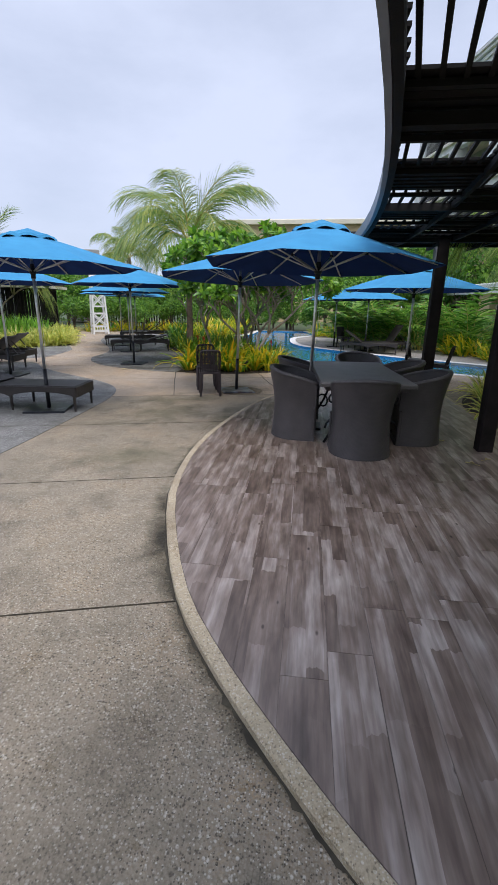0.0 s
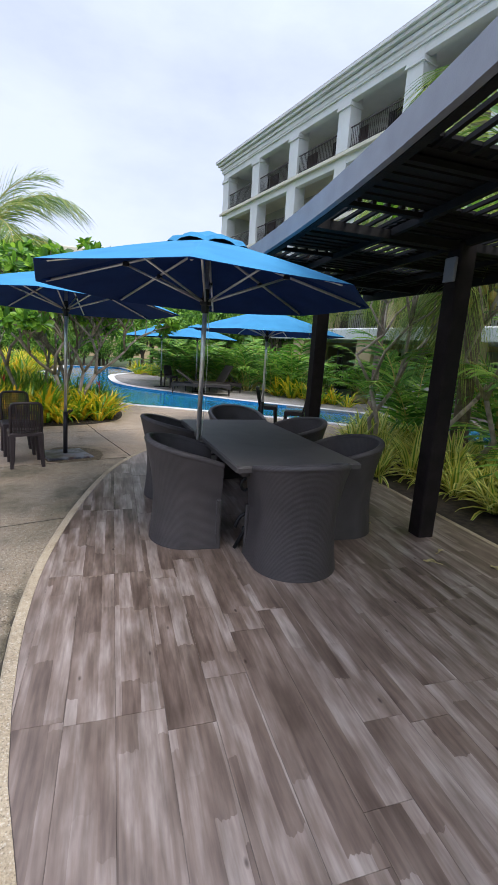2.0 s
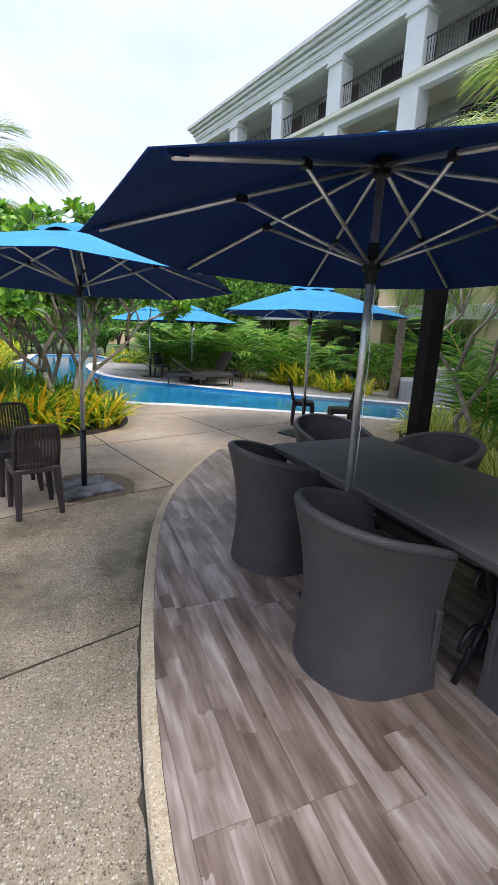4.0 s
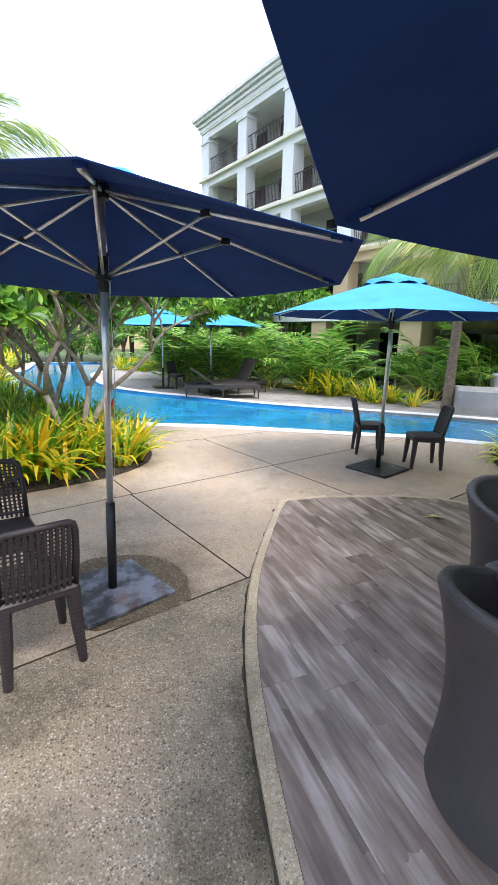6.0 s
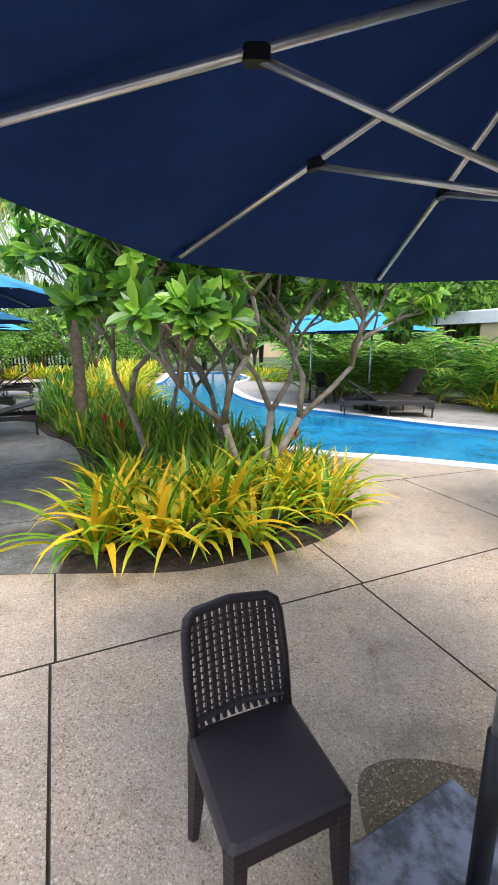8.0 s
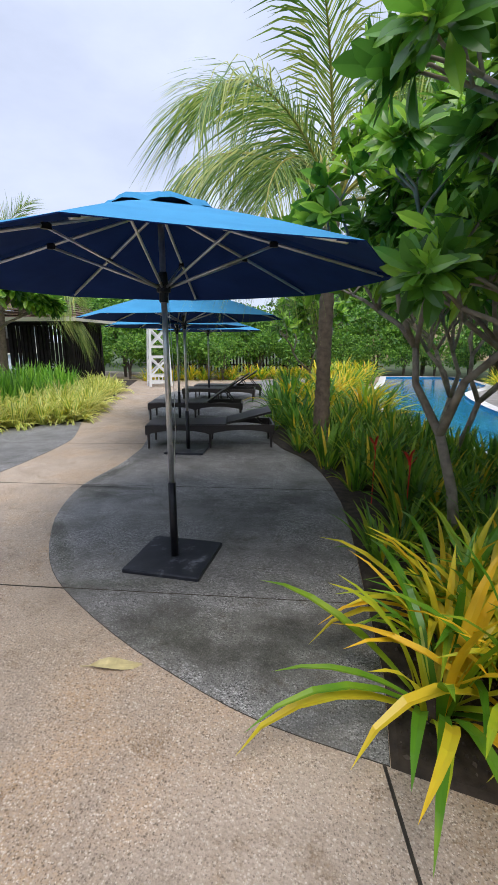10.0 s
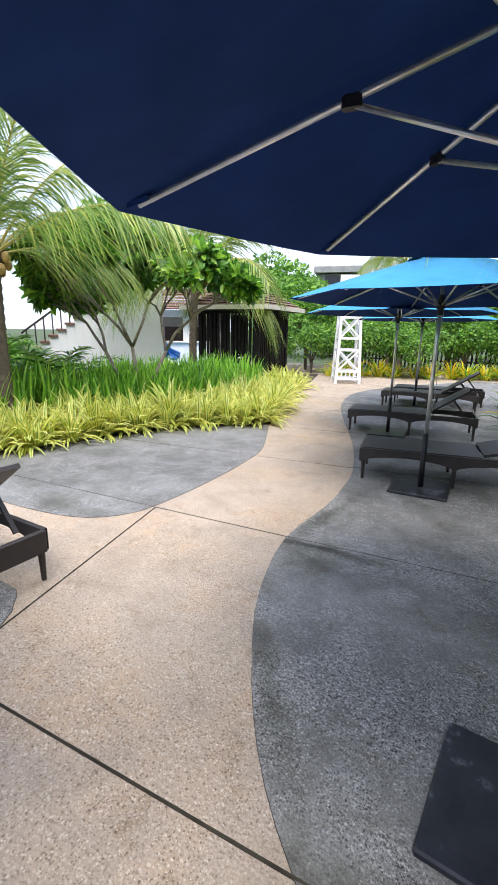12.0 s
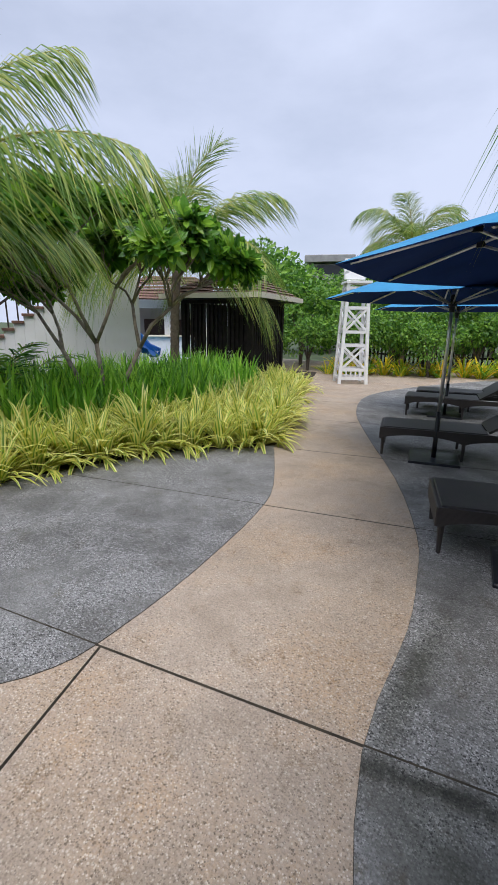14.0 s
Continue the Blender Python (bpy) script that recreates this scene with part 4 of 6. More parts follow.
for a, b in (((-3.32, -3.32), (0.64, -3.32)), ((0.64, -3.32), (0.64, 0.72)), ((0.64, 0.72), (-3.32, 0.72)), ((-3.32, 0.72), (-3.32, -3.32))):
    e.bar((*a, 2.38), (*b, 2.38), 0.04, 0.15)
part("eave_board", e, M_WHITE, kiosk, "white eave board")

# ---- white stair block and pool bar behind the west bed ----
stair = thing("stair_block", pose(-15.65, 19.85, 0, 0, 0, 55), "white outdoor stair block with brown treads and railing posts", "stairs")
part("wall", Geo().box(0.45, 0, 1.6, 0.95, 1.3, 3.3), M_WALL, stair)
for k in range(13):
    h = 3.05 - k * 0.185
    step = part("step", Geo().box(-0.155 - k * 0.25, 0.0, h / 2 - 0.02, 0.25, 1.2, h, bev=0.008), M_WALL, stair)
    part("tread", Geo().box(-0.165 - k * 0.25, 0.0, h + 0.01, 0.29, 1.3, 0.07, bev=0.01), M_ROOF, step, "brown tiled tread")
    part("baluster", Geo().bar((-0.155 - k * 0.25, -0.56, h), (-0.155 - k * 0.25, -0.56, h + 0.72), 0.035, 0.035), M_RAIL, stair)
part("handrail", Geo().bar((0.0, -0.56, 3.9), (-3.3, -0.56, 1.46), 0.055, 0.055), M_RAIL, stair)
bar = thing("pool_bar", pose(-18.9, 25.2, 0, 0, 0, 40), "white pool bar with a red-brown tiled roof", "pool bar")
part("counter", Geo().box(0.3, -1.2, 0.55, 3.6, 0.4, 1.1, bev=0.03), M_WHITE, bar)
part("counter_top", Geo().box(0.3, -1.22, 1.13, 3.75, 0.55, 0.06, bev=0.015), M_CREAM, bar)
for k in range(3):
    part("column", Geo().box(-1.3 + k * 1.6, -1.0, 1.25, 0.34, 0.34, 2.5, bev=0.02), M_WALL, bar)
part("back_wall", Geo().box(0.3, 1.2, 1.25, 3.6, 0.2, 2.5), M_SHADE, bar)
part("back_shelf", Geo().box(0.3, 1.02, 1.35, 2.6, 0.25, 0.9, bev=0.02), M_DOOR, bar, "dark bar shelf")
part("beam", Geo().box(0.3, -1.0, 2.35, 3.9, 0.34, 0.3), M_WALL, bar)
part("roof", hip(Geo(), -2.0, -1.7, 2.6, 1.7, 2.5, 3.5, 1.0), M_ROOF, bar, "red-brown tiled roof")
single("water_west", Geo().prism(ccw(curve([(-15.3, 21.0), (-14.2, 22.2), (-15.5, 24.0), (-18.0, 24.6), (-19.5, 22.5), (-17.6, 20.9)], 4, True)), -0.05, 0.05), M_WATER, Matrix(), "small bright blue pool by the slide", "pool", kind="structure")
slide = thing("water_slide", pose(-16.9, 21.1, 0, 0, 0, 10), "small bright blue plastic water slide", "slide")
sp = [Vector((0.0, 0, 1.75)), Vector((0.35, 0, 1.6)), Vector((0.8, 0, 1.1)), Vector((1.2, 0, 0.75)), Vector((1.6, 0, 0.62))]
gg = Geo()
prof = [(-0.34, 0.22), (-0.30, 0.02), (-0.12, -0.05), (0.12, -0.05), (0.30, 0.02), (0.34, 0.22), (0.30, 0.20), (0.26, 0.04), (0.0, -0.01), (-0.26, 0.04), (-0.30, 0.20)]
gg.add([(p.x, w, p.z + h) for p in sp for w, h in prof], [(k * 11 + i, k * 11 + (i + 1) % 11, k * 11 + 11 + (i + 1) % 11, k * 11 + 11 + i) for k in range(4) for i in range(11)])
part("chute", gg, M_SLIDE, slide)
for x, h in ((0.05, 1.7), (1.2, 0.7)):
    part("leg", Geo().tube([(x, 0, -0.1), (x, 0, h)], 0.05, 8), M_WHITE, slide)

# ---- low stone block beyond the pool ----
single("stone_planter", Geo().box(0, 0, 0.28, 2.2, 1.0, 0.68, bev=0.04).box(0.6, 0.7, 0.45, 1.6, 0.5, 0.95, bev=0.04), M_STONE, pose(9.3, 12.9, -0.06, 0, 0, -38), "low grey stone block at the pool edge", "stone block")

# ---- umbrellas ----
def umbrella(x, y, z, rz, top, label, base_rz=0.0, lean=(0, 0), base=True, drop=0.43, R=1.46, plate=None, wide=0.58):
    """A market umbrella; top: height of the canopy's crown above its foot."""
    u = thing("patio_umbrella", pose(x, y, z, lean[0], lean[1], 0), label, "umbrella", "blue patio umbrellas")
    tip = top - drop
    if base:
        part("base_plate", Geo().box(0, 0, 0.014, wide, wide, 0.028, radians(base_rz), bev=0.008), plate or M_PLATE, u, "scuffed dark steel base plate")
    part("sleeve", Geo().tube([(0, 0, 0.02), (0, 0, 0.60)], 0.029, 14), M_BLACK, u, "black steel sleeve", True)
    pole = part("pole", Geo().tube([(0, 0, 0.58), (0, 0, top - 0.02)], 0.0205, 14), M_ALU, u, "", True)
    A = [radians(rz) + k * math.pi / 4 for k in range(8)]

    def at(r, a, k):
        """A point of the cloth: r from 0 to 1 along a rib, k = 0 on a rib, 1 midway."""
        rr = r * R
        sag = 0.020 * k * r
        return (rr * math.cos(a), rr * math.sin(a), top - (top - tip) * (0.86 * r + 0.14 * r * r) - sag)
    c = Geo()
    for i in range(8):
        a0 = A[i]
        a1 = a0 + math.pi / 4
        grid = []
        for r in (0.015, 0.3, 0.5, 0.7, 0.88, 1.0):
            p, q = Vector(at(r, a0, 0)), Vector(at(r, a1, 0))
            grid.append([p.lerp(q, t) - Vector((0, 0, 0.006 * r * math.sin(math.pi * t))) for t in (0, 0.25, 0.5, 0.75, 1)])
        vs = [v for row in grid for v in row]
        under = [Vector((v.x * 0.998, v.y * 0.998, v.z - 0.004)) for row in grid for v in row]
        c.add(vs, [(k * 5 + j, k * 5 + 5 + j, k * 5 + 6 + j, k * 5 + 1 + j) for k in range(5) for j in range(4)])
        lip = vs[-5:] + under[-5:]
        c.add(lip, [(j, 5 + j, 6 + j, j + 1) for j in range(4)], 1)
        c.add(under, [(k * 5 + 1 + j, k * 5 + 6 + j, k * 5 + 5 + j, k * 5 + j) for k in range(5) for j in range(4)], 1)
    canopy = part("canopy", c, [M_FABRIC, M_SHADED_CANVAS], u, "blue canvas canopy")
    v = Geo()
    for i in range(8):
        a0, a1 = A[i], A[i] + math.pi / 4
        ring = []
        for r, dz in ((0.0, 0.055), (0.14, 0.048), (0.24, 0.028), (0.27, 0.0)):
            for t in (0, 0.25, 0.5, 0.75, 1):
                a = a0 + (a1 - a0) * t
                puff = 0.030 * math.sin(math.pi * t) * (r > 0.2)
                ring.append((r * R * math.cos(a) * 0.9, r * R * math.sin(a) * 0.9, top - (top - tip) * r * 0.86 + dz + puff))
        v.add(ring, [(k * 5 + j, k * 5 + 5 + j, k * 5 + 6 + j, k * 5 + 1 + j) for k in range(3) for j in range(4)])
    part("vent_cap", v, M_FABRIC, canopy, "ruffled vent cap")
    part("top_hub", Geo().tube([(0, 0, top - 0.10), (0, 0, top - 0.03)], 0.042, 12), M_PLASTIC_BLACK, u)
    run = tip - 0.06
    part("runner", Geo().tube([(0, 0, run - 0.09), (0, 0, run - 0.03), (0, 0, run - 0.025), (0, 0, run + 0.02), (0, 0, run + 0.03), (0, 0, run + 0.10)], [0.031, 0.032, 0.046, 0.046, 0.030, 0.028], 12), M_PLASTIC_BLACK, u)
    for a in A:
        d = Vector((math.cos(a), math.sin(a), 0))
        p0, p1 = d * 0.04 + Vector((0, 0, top - 0.065)), Vector(at(0.94, a, 0)) - Vector((0, 0, 0.024))
        rib = part("rib", Geo().tube([p0, p1], 0.0108, 8), M_ALU, u, "", True)
        mid = p0.lerp(p1, 0.49)
        part("strut", Geo().tube([d * 0.04 + Vector((0, 0, run + 0.005)), mid - Vector((0, 0, 0.012))], 0.0090, 8), M_ALU, rib, "", True)
        part("joint", Geo().box(mid.x, mid.y, mid.z - 0.006, 0.055, 0.03, 0.035, a, bev=0.006), M_PLASTIC_BLACK, rib)
        part("end_pocket", Geo().bar(Vector(at(0.91, a, 0)) - Vector((0, 0, 0.022)), Vector(at(0.965, a, 0)) - Vector((0, 0, 0.014)), 0.034, 0.016), M_SHADED_CANVAS, rib)
    part("cord", Geo().tube([(0.03, 0, run - 0.04), (0.045, 0.005, run - 0.5), (0.04, 0.01, 1.0), (0.028, 0, 0.75)], 0.0025, 5), M_ALU, u)
    return u


umbrella(1.547, 5.76, DZ, 30.2, 2.378, "open blue umbrella beside the dining table", lean=(-1.0, 1.0), drop=0.44, R=1.386, wide=0.34)
umbrella(0.218, 8.345, 0, 39.2, 2.43, "open blue umbrella on a steel plate by two chairs", 22, lean=(-1.9, 1.3), drop=0.435, R=1.465, plate=M_PLATE_WORN_SHEEN)
umbrella(3.62, 10.1, 0, 8, 2.32, "open blue umbrella at the pool edge", 20)
umbrella(-3.13, 11.79, 0.004, 15.5, 2.475, "open blue umbrella on the grey patch", 4, drop=0.469, R=1.53)
umbrella(-4.49, 14.97, 0.004, 30, 2.36, "open blue umbrella beside a wicker lounger", 10)
umbrella(-5.78, 17.35, 0.004, 18, 2.34, "open blue umbrella among the loungers", 16)
umbrella(-6.38, 20.45, 0.004, 5, 2.34, "open blue umbrella at the row's far end", 12)
umbrella(-2.29, 6.23, 0.004, 10, 2.42, "open blue umbrella over a lounger", 15)
umbrella(-4.92, 9.15, 0.004, 25, 2.36, "open blue umbrella over paired loungers", 8)
umbrella(3.72, 17.95, -0.004, 15, 2.30, "open blue umbrella across the pool", 0)
umbrella(2.62, 19.4, -0.004, 33, 2.28, "open blue umbrella near the hedge", 0)

# ---- dining set on the deck ----
def tub_chair(m, label):
    """A wicker tub chair; it faces its own +x."""
    ch = thing("wicker_tub_chair", m, label, "chair", "chairs round the dining table")
    NA, NZ, ARM = 34, 9, 0.225

    def plan(u, r):
        """A point of the U-shaped outline: u from -1 to 1, 0 at the back."""
        length = ARM + math.pi * r / 2
        d = abs(u) * length
        if d < math.pi * r / 2:
            x, y = -0.02 - r * math.cos(d / r), r * math.sin(d / r)
        else:
            x, y = -0.02 + d - math.pi * r / 2, r
        return x, math.copysign(y, u) * 1.04

    def pt(u, f, inner):
        top = 0.80 - 0.15 * abs(u) ** 1.7
        z = top * f if not inner else 0.40 + (top - 0.40) * f
        ff = z / 0.80
        r = 0.305 - 0.032 * math.sin(math.pi * min(1, ff * 1.05)) + 0.042 * ff ** 3
        x, y = plan(u, r - 0.045 if inner else r)
        return (x, y, z)
    s = Geo()
    us = [-1 + 2 * i / NA for i in range(NA + 1)]
    vs = [pt(a, k / NZ, False) for k in range(NZ + 1) for a in us]
    W = NA + 1
    s.add(vs, [(k * W + i, k * W + i + 1, (k + 1) * W + i + 1, (k + 1) * W + i) for k in range(NZ) for i in range(NA)])
    vi = [pt(a, k / 5, True) for k in range(6) for a in us]
    s.add(vi, [(k * W + i + 1, k * W + i, (k + 1) * W + i, (k + 1) * W + i + 1) for k in range(5) for i in range(NA)])
    for i in (0, NA):
        o = [vs[k * W + i] for k in range(4, NZ + 1)]
        q = [vi[k * W + i] for k in range(6)]
        s.add(o + q, [(0, 1, 7, 6), (1, 2, 8, 7), (2, 3, 9, 8), (3, 4, 10, 9), (4, 5, 11, 10)])
    part("shell", s, M_WICKER, ch, "", True)
    rim = [Vector(vs[NZ * W + i]).lerp(Vector(vi[5 * W + i]), 0.5) for i in range(W)]
    part("rim", Geo().tube(rim, 0.026, 8), M_WICKER, ch, "rolled wicker rim", True)
    e0, e1 = vs[0], vs[NA]
    part("front_panel", Geo().box(e0[0] - 0.02, 0, 0.20, 0.035, 2 * abs(e0[1]) - 0.01, 0.39, bev=0.008), M_WICKER, ch)
    seat = [plan(a, 0.262) for a in us]
    part("seat", Geo().prism(ccw(seat), 0.36, 0.415), M_WICKER, ch)
    return ch


tub = tub_chair(pose(2.10, 4.79, DZ, 0, 0, 92), "dark wicker tub chair at the head of the table")
for x, y, a in ((1.44, 5.40, -3), (1.47, 6.45, 4), (2.75, 5.38, 178), (2.70, 6.36, 184), (2.28, 7.08, -84)):
    tagged(copy_thing(tub, pose(x, y, DZ, 0, 0, a)), "dark wicker tub chair drawn up to the table")

table = thing("dining_table", pose(2.10, 5.83, DZ, 0, 0, 3), "dark woven-top dining table with iron scroll legs", "table")
part("tabletop", Geo().box(0, 0, 0.70, 1.0, 2.0, 0.045, bev=0.012), M_TABLE_SKYLIT, table)
part("apron", Geo().box(0, 0, 0.652, 0.86, 1.84, 0.05, bev=0.01), M_WICKER, table)
for sx in (-1, 1):
    for sy in (-1, 1):
        s = Geo()
        curl = [(sx * (0.30 + 0.10 * math.cos(t) * (1 - t / 9)), sy * 0.74, 0.17 + 0.13 * math.sin(t) * (1 - t / 9)) for t in [k * 0.45 for k in range(15)]]
        s.tube([(sx * 0.36, sy * 0.74, 0.64), (sx * 0.29, sy * 0.74, 0.52), (sx * 0.22, sy * 0.74, 0.38), (sx * 0.29, sy * 0.74, 0.2), (sx * 0.40, sy * 0.74, 0.0)], 0.016, 8)
        s.tube([(sx * (0.33 - 0.07 * math.cos(t) * (1 - t / 8)), sy * 0.74, 0.50 + 0.08 * math.sin(t) * (1 - t / 8)) for t in [k * 0.45 for k in range(13)]], 0.011, 6)
        s.tube(curl, 0.013, 6)
        part("leg", s, M_BLACK, table, "black iron scroll leg", True)
part("stretcher", Geo().tube([(0, -0.74, 0.36), (0, 0.74, 0.36)], 0.012, 8).tube([(-0.23, -0.74, 0.38), (0.23, -0.74, 0.38)], 0.012, 8).tube([(-0.23, 0.74, 0.38), (0.23, 0.74, 0.38)], 0.012, 8), M_BLACK, table)

# ---- resin chairs ----
def resin_chair(m, label):
    """A woven-look resin chair; it faces its own +x."""
    ch = thing("resin_chair", m, label, "chair", "brown resin chairs")
    part("seat", Geo().box(0, 0, 0.415, 0.385, 0.365, 0.045, bev=0.014), M_CHAIR, ch)
    part("seat_rail", Geo().box(0, -0.165, 0.385, 0.36, 0.025, 0.05).box(0, 0.165, 0.385, 0.36, 0.025, 0.05).box(0.175, 0, 0.385, 0.025, 0.31, 0.05), M_CHAIR, ch)
    for sx in (-1, 1):
        for sy in (-1, 1):
            part("leg", Geo().tube([(sx * 0.162, sy * 0.152, 0.41), (sx * 0.172, sy * 0.160, 0.2), (sx * 0.186, sy * 0.172, 0.0)], [0.036, 0.030, 0.021], 6), M_CHAIR, ch)
    def bk(y, z):
        return (-0.165 - (z - 0.43) * 0.24 - 0.025 * (1 - (y / 0.2) ** 2), y * 0.82, z)
    fr = [bk(-0.20, 0.42), bk(-0.205, 0.6), bk(-0.198, 0.74), bk(-0.186, 0.778), bk(-0.155, 0.795), bk(0, 0.802), bk(0.155, 0.795), bk(0.186, 0.778), bk(0.198, 0.74), bk(0.205, 0.6), bk(0.20, 0.42)]
    frame_part = part("back_frame", Geo().tube(fr, 0.017, 7), M_CHAIR, ch, "", True)
    for k in range(11):
        y = -0.165 + 0.033 * k
        part("slat", Geo().bar(bk(y, 0.44), bk(y * 0.97, 0.792), 0.024, 0.014), M_CHAIR, frame_part)
    for k in range(13):
        z = 0.50 + 0.022 * k
        part("cross_strip", Geo().tube([Vector(bk(y, z)) + Vector((0.010, 0, 0)) for y in (-0.19, -0.1, 0, 0.1, 0.19)], 0.0045, 4), M_CHAIR, frame_part)
    part("lower_rail", Geo().tube([bk(-0.195, 0.47), bk(0, 0.47), bk(0.195, 0.47)], 0.012, 6), M_CHAIR, frame_part)
    return ch


chair = resin_chair(pose(-0.39, 8.51, 0, 0, 0, -74), "brown woven-look resin chair beside the umbrella plate")
for x, y, a, lab in ((-0.19, 7.88, 106, "brown resin chair with its slatted back to the walk"), (4.02, 10.88, -25, "dark resin chair at the pool edge"), (4.28, 10.04, 155, "dark resin chair facing another at the pool"), (2.95, 19.0, -60, "dark resin chair across the pool")):
    tagged(copy_thing(chair, pose(x, y, 0, 0, 0, a)), lab)

# ---- loungers ----
def lounger(m, label, up=32):
    """A wicker lounger, 1.95 m long; its foot end at the origin, its head along +x."""
    lo = thing("wicker_lounger", m, label, "lounger", "dark wicker loungers")
    L, W = 1.95, 0.66
    for sy in (0, W):
        s = Geo()
        xs = [k * L / 24 for k in range(25)]
        top = [(x, sy + d, 0.36) for x in xs for d in (-0.018, 0.018)]
        low = [(x, sy + d, 0.21 + 0.075 * abs(math.sin(2 * math.pi * x / L)) ** 0.6) for x in xs for d in (-0.018, 0.018)]
        n2 = len(top)
        s.add(top + low, [f for k in range(24) for f in ((2 * k, 2 * k + 1, 2 * k + 3, 2 * k + 2), (2 * k, 2 * k + 2, n2 + 2 * k + 2, n2 + 2 * k), (2 * k + 3, 2 * k + 1, n2 + 2 * k + 1, n2 + 2 * k + 3), (n2 + 2 * k + 1, n2 + 2 * k, n2 + 2 * k + 2, n2 + 2 * k + 3))])
        part("side_rail", s, M_LOUNGE, lo, "arched wicker side rail")
    for x in (0.0, L):
        part("end_rail", Geo().box(x, W / 2, 0.285, 0.036, W, 0.15, bev=0.008), M_LOUNGE, lo)
    part("lying_panel", Geo().box(0.62, W / 2, 0.355, 1.22, W - 0.02, 0.03, bev=0.008), M_LOUNGE, lo)
    for x in (0.03, L / 2, L - 0.03):
        for y in (0.02, W - 0.02):
            part("leg", Geo().tube([(x, y, 0.25), (x, y, 0.0)], [0.026, 0.017], 7), M_LOUNGE, lo)
    a = radians(up)
    back = Geo()
    w0, w1 = 0.03, W - 0.03
    hx, hz = 1.24, 0.365
    ex, ez = hx + 0.70 * math.cos(a), hz + 0.70 * math.sin(a)
    nx, nz = -math.sin(a) * 0.03, math.cos(a) * 0.03
    back.add([(hx, w0, hz), (hx, w1, hz), (ex, w1, ez), (ex, w0, ez), (hx + nx, w0, hz + nz), (hx + nx, w1, hz + nz), (ex + nx, w1, ez + nz), (ex + nx, w0, ez + nz)], [(0, 1, 2, 3), (7, 6, 5, 4), (0, 4, 5, 1), (1, 5, 6, 2), (2, 6, 7, 3), (3, 7, 4, 0)])
    part("backrest", back, M_LOUNGE, lo, "raised wicker backrest")
    if up > 3:
        for yy in (0.10, W - 0.10):
            part("prop", Geo().bar((hx + 0.42 * math.cos(a), yy, hz + 0.42 * math.sin(a)), (1.80, yy, 0.33), 0.03, 0.02), M_LOUNGE, lo)
    return lo


low = lounger(pose(-5.14, 14.87, 0.004, 0, 0, 19), "dark wicker lounger with its back slightly raised", 14)
mid = lounger(pose(-6.40, 17.15, 0.004, 0, 0, 17), "dark wicker lounger with a raised back", 34)
tagged(copy_thing(mid, pose(-6.98, 20.0, 0.004, 0, 0, 14)), "dark wicker lounger at the far end of the row")
tagged(copy_thing(mid, pose(-7.05, 20.95, 0.004, 0, 0, 14)), "dark wicker lounger at the far end of the row")
tagged(copy_thing(mid, pose(-7.64, 10.66, 0.004, 0, 0, 7.5)), "dark wicker lounger with its back to the path")
tagged(copy_thing(low, pose(-1.86, 6.80, 0.004, 0, 0, 185)), "dark wicker lounger on the grey patch")
tagged(copy_thing(mid, pose(-7.2, 9.5, 0.004, 0, 0, 8)), "dark wicker lounger with its back raised")
tagged(copy_thing(mid, pose(4.75, 17.05, -0.004, 0, 0, 168)), "grey wicker lounger across the pool")
far_lo = lounger(pose(3.45, 17.15, -0.004, 0, 0, 14), "grey wicker lounger with an upright back", 58)

# ---- lifeguard tower ----
tower = thing("lifeguard_tower", pose(-9.85, 24.0, 0, 0, 0, 37), "white wooden lifeguard tower with crossed bracing", "lifeguard tower")
B, T, H = 0.385, 0.28, 2.75
legs = [((sx * B, sy * B * 0.9, 0), (sx * T, sy * T * 0.9, H)) for sx, sy in ((-1, -1), (1, -1), (1, 1), (-1, 1))]
for p, q in legs:
    part("leg", Geo().bar(p, q, 0.085, 0.085), M_WHITE, tower)
lv = [0.16, 0.40, 1.08, 1.45, 2.10, 2.62]
for k in range(4):
    a, b = legs[k], legs[(k + 1) % 4]
    f = lambda l, z: Vector(l[0]).lerp(Vector(l[1]), z / H)
    for z in lv:
        part("rail", Geo().bar(f(a, z), f(b, z), 0.04, 0.08), M_WHITE, tower)
    for z0, z1 in zip(lv[1::2], lv[2::2]):
        part("brace", Geo().bar(f(a, z0), f(b, z1), 0.035, 0.06), M_WHITE, tower)
        part("brace", Geo().bar(f(b, z0), f(a, z1), 0.035, 0.06), M_WHITE, tower)
part("platform", Geo().box(0, 0, H + 0.03, 0.72, 0.68, 0.06, bev=0.01), M_WHITE, tower)
part("seat_back", Geo().box(0, 0.30, H + 0.42, 0.62, 0.04, 0.55, bev=0.01).box(-0.3, 0, H + 0.3, 0.04, 0.6, 0.06).box(0.3, 0, H + 0.3, 0.04, 0.6, 0.06), M_WHITE, tower)
for k in range(6):
    part("slat", Geo().bar((-0.33 + k * 0.132, -0.345, 0.14), (-0.33 + k * 0.132, -0.335, 0.40), 0.04, 0.02), M_WHITE, tower)

# ---- fence behind the pool ----
fence = thing("slatted_fence", pose(-14.0, 34.0, -0.1, 0, 0, 2), "dark picket fence behind the pool", "fence")
pk = Geo().box(0, 0, 0.75, 0.09, 0.03, 1.5).mesh("picket", M_POST)
for k in range(60):
    part("picket", pk, None, fence, at=pose(k * 0.2, 0, 0))
part("rail", Geo().box(6, 0.03, 0.4, 12.2, 0.04, 0.08).box(6, 0.03, 1.3, 12.2, 0.04, 0.08), M_POST, fence)

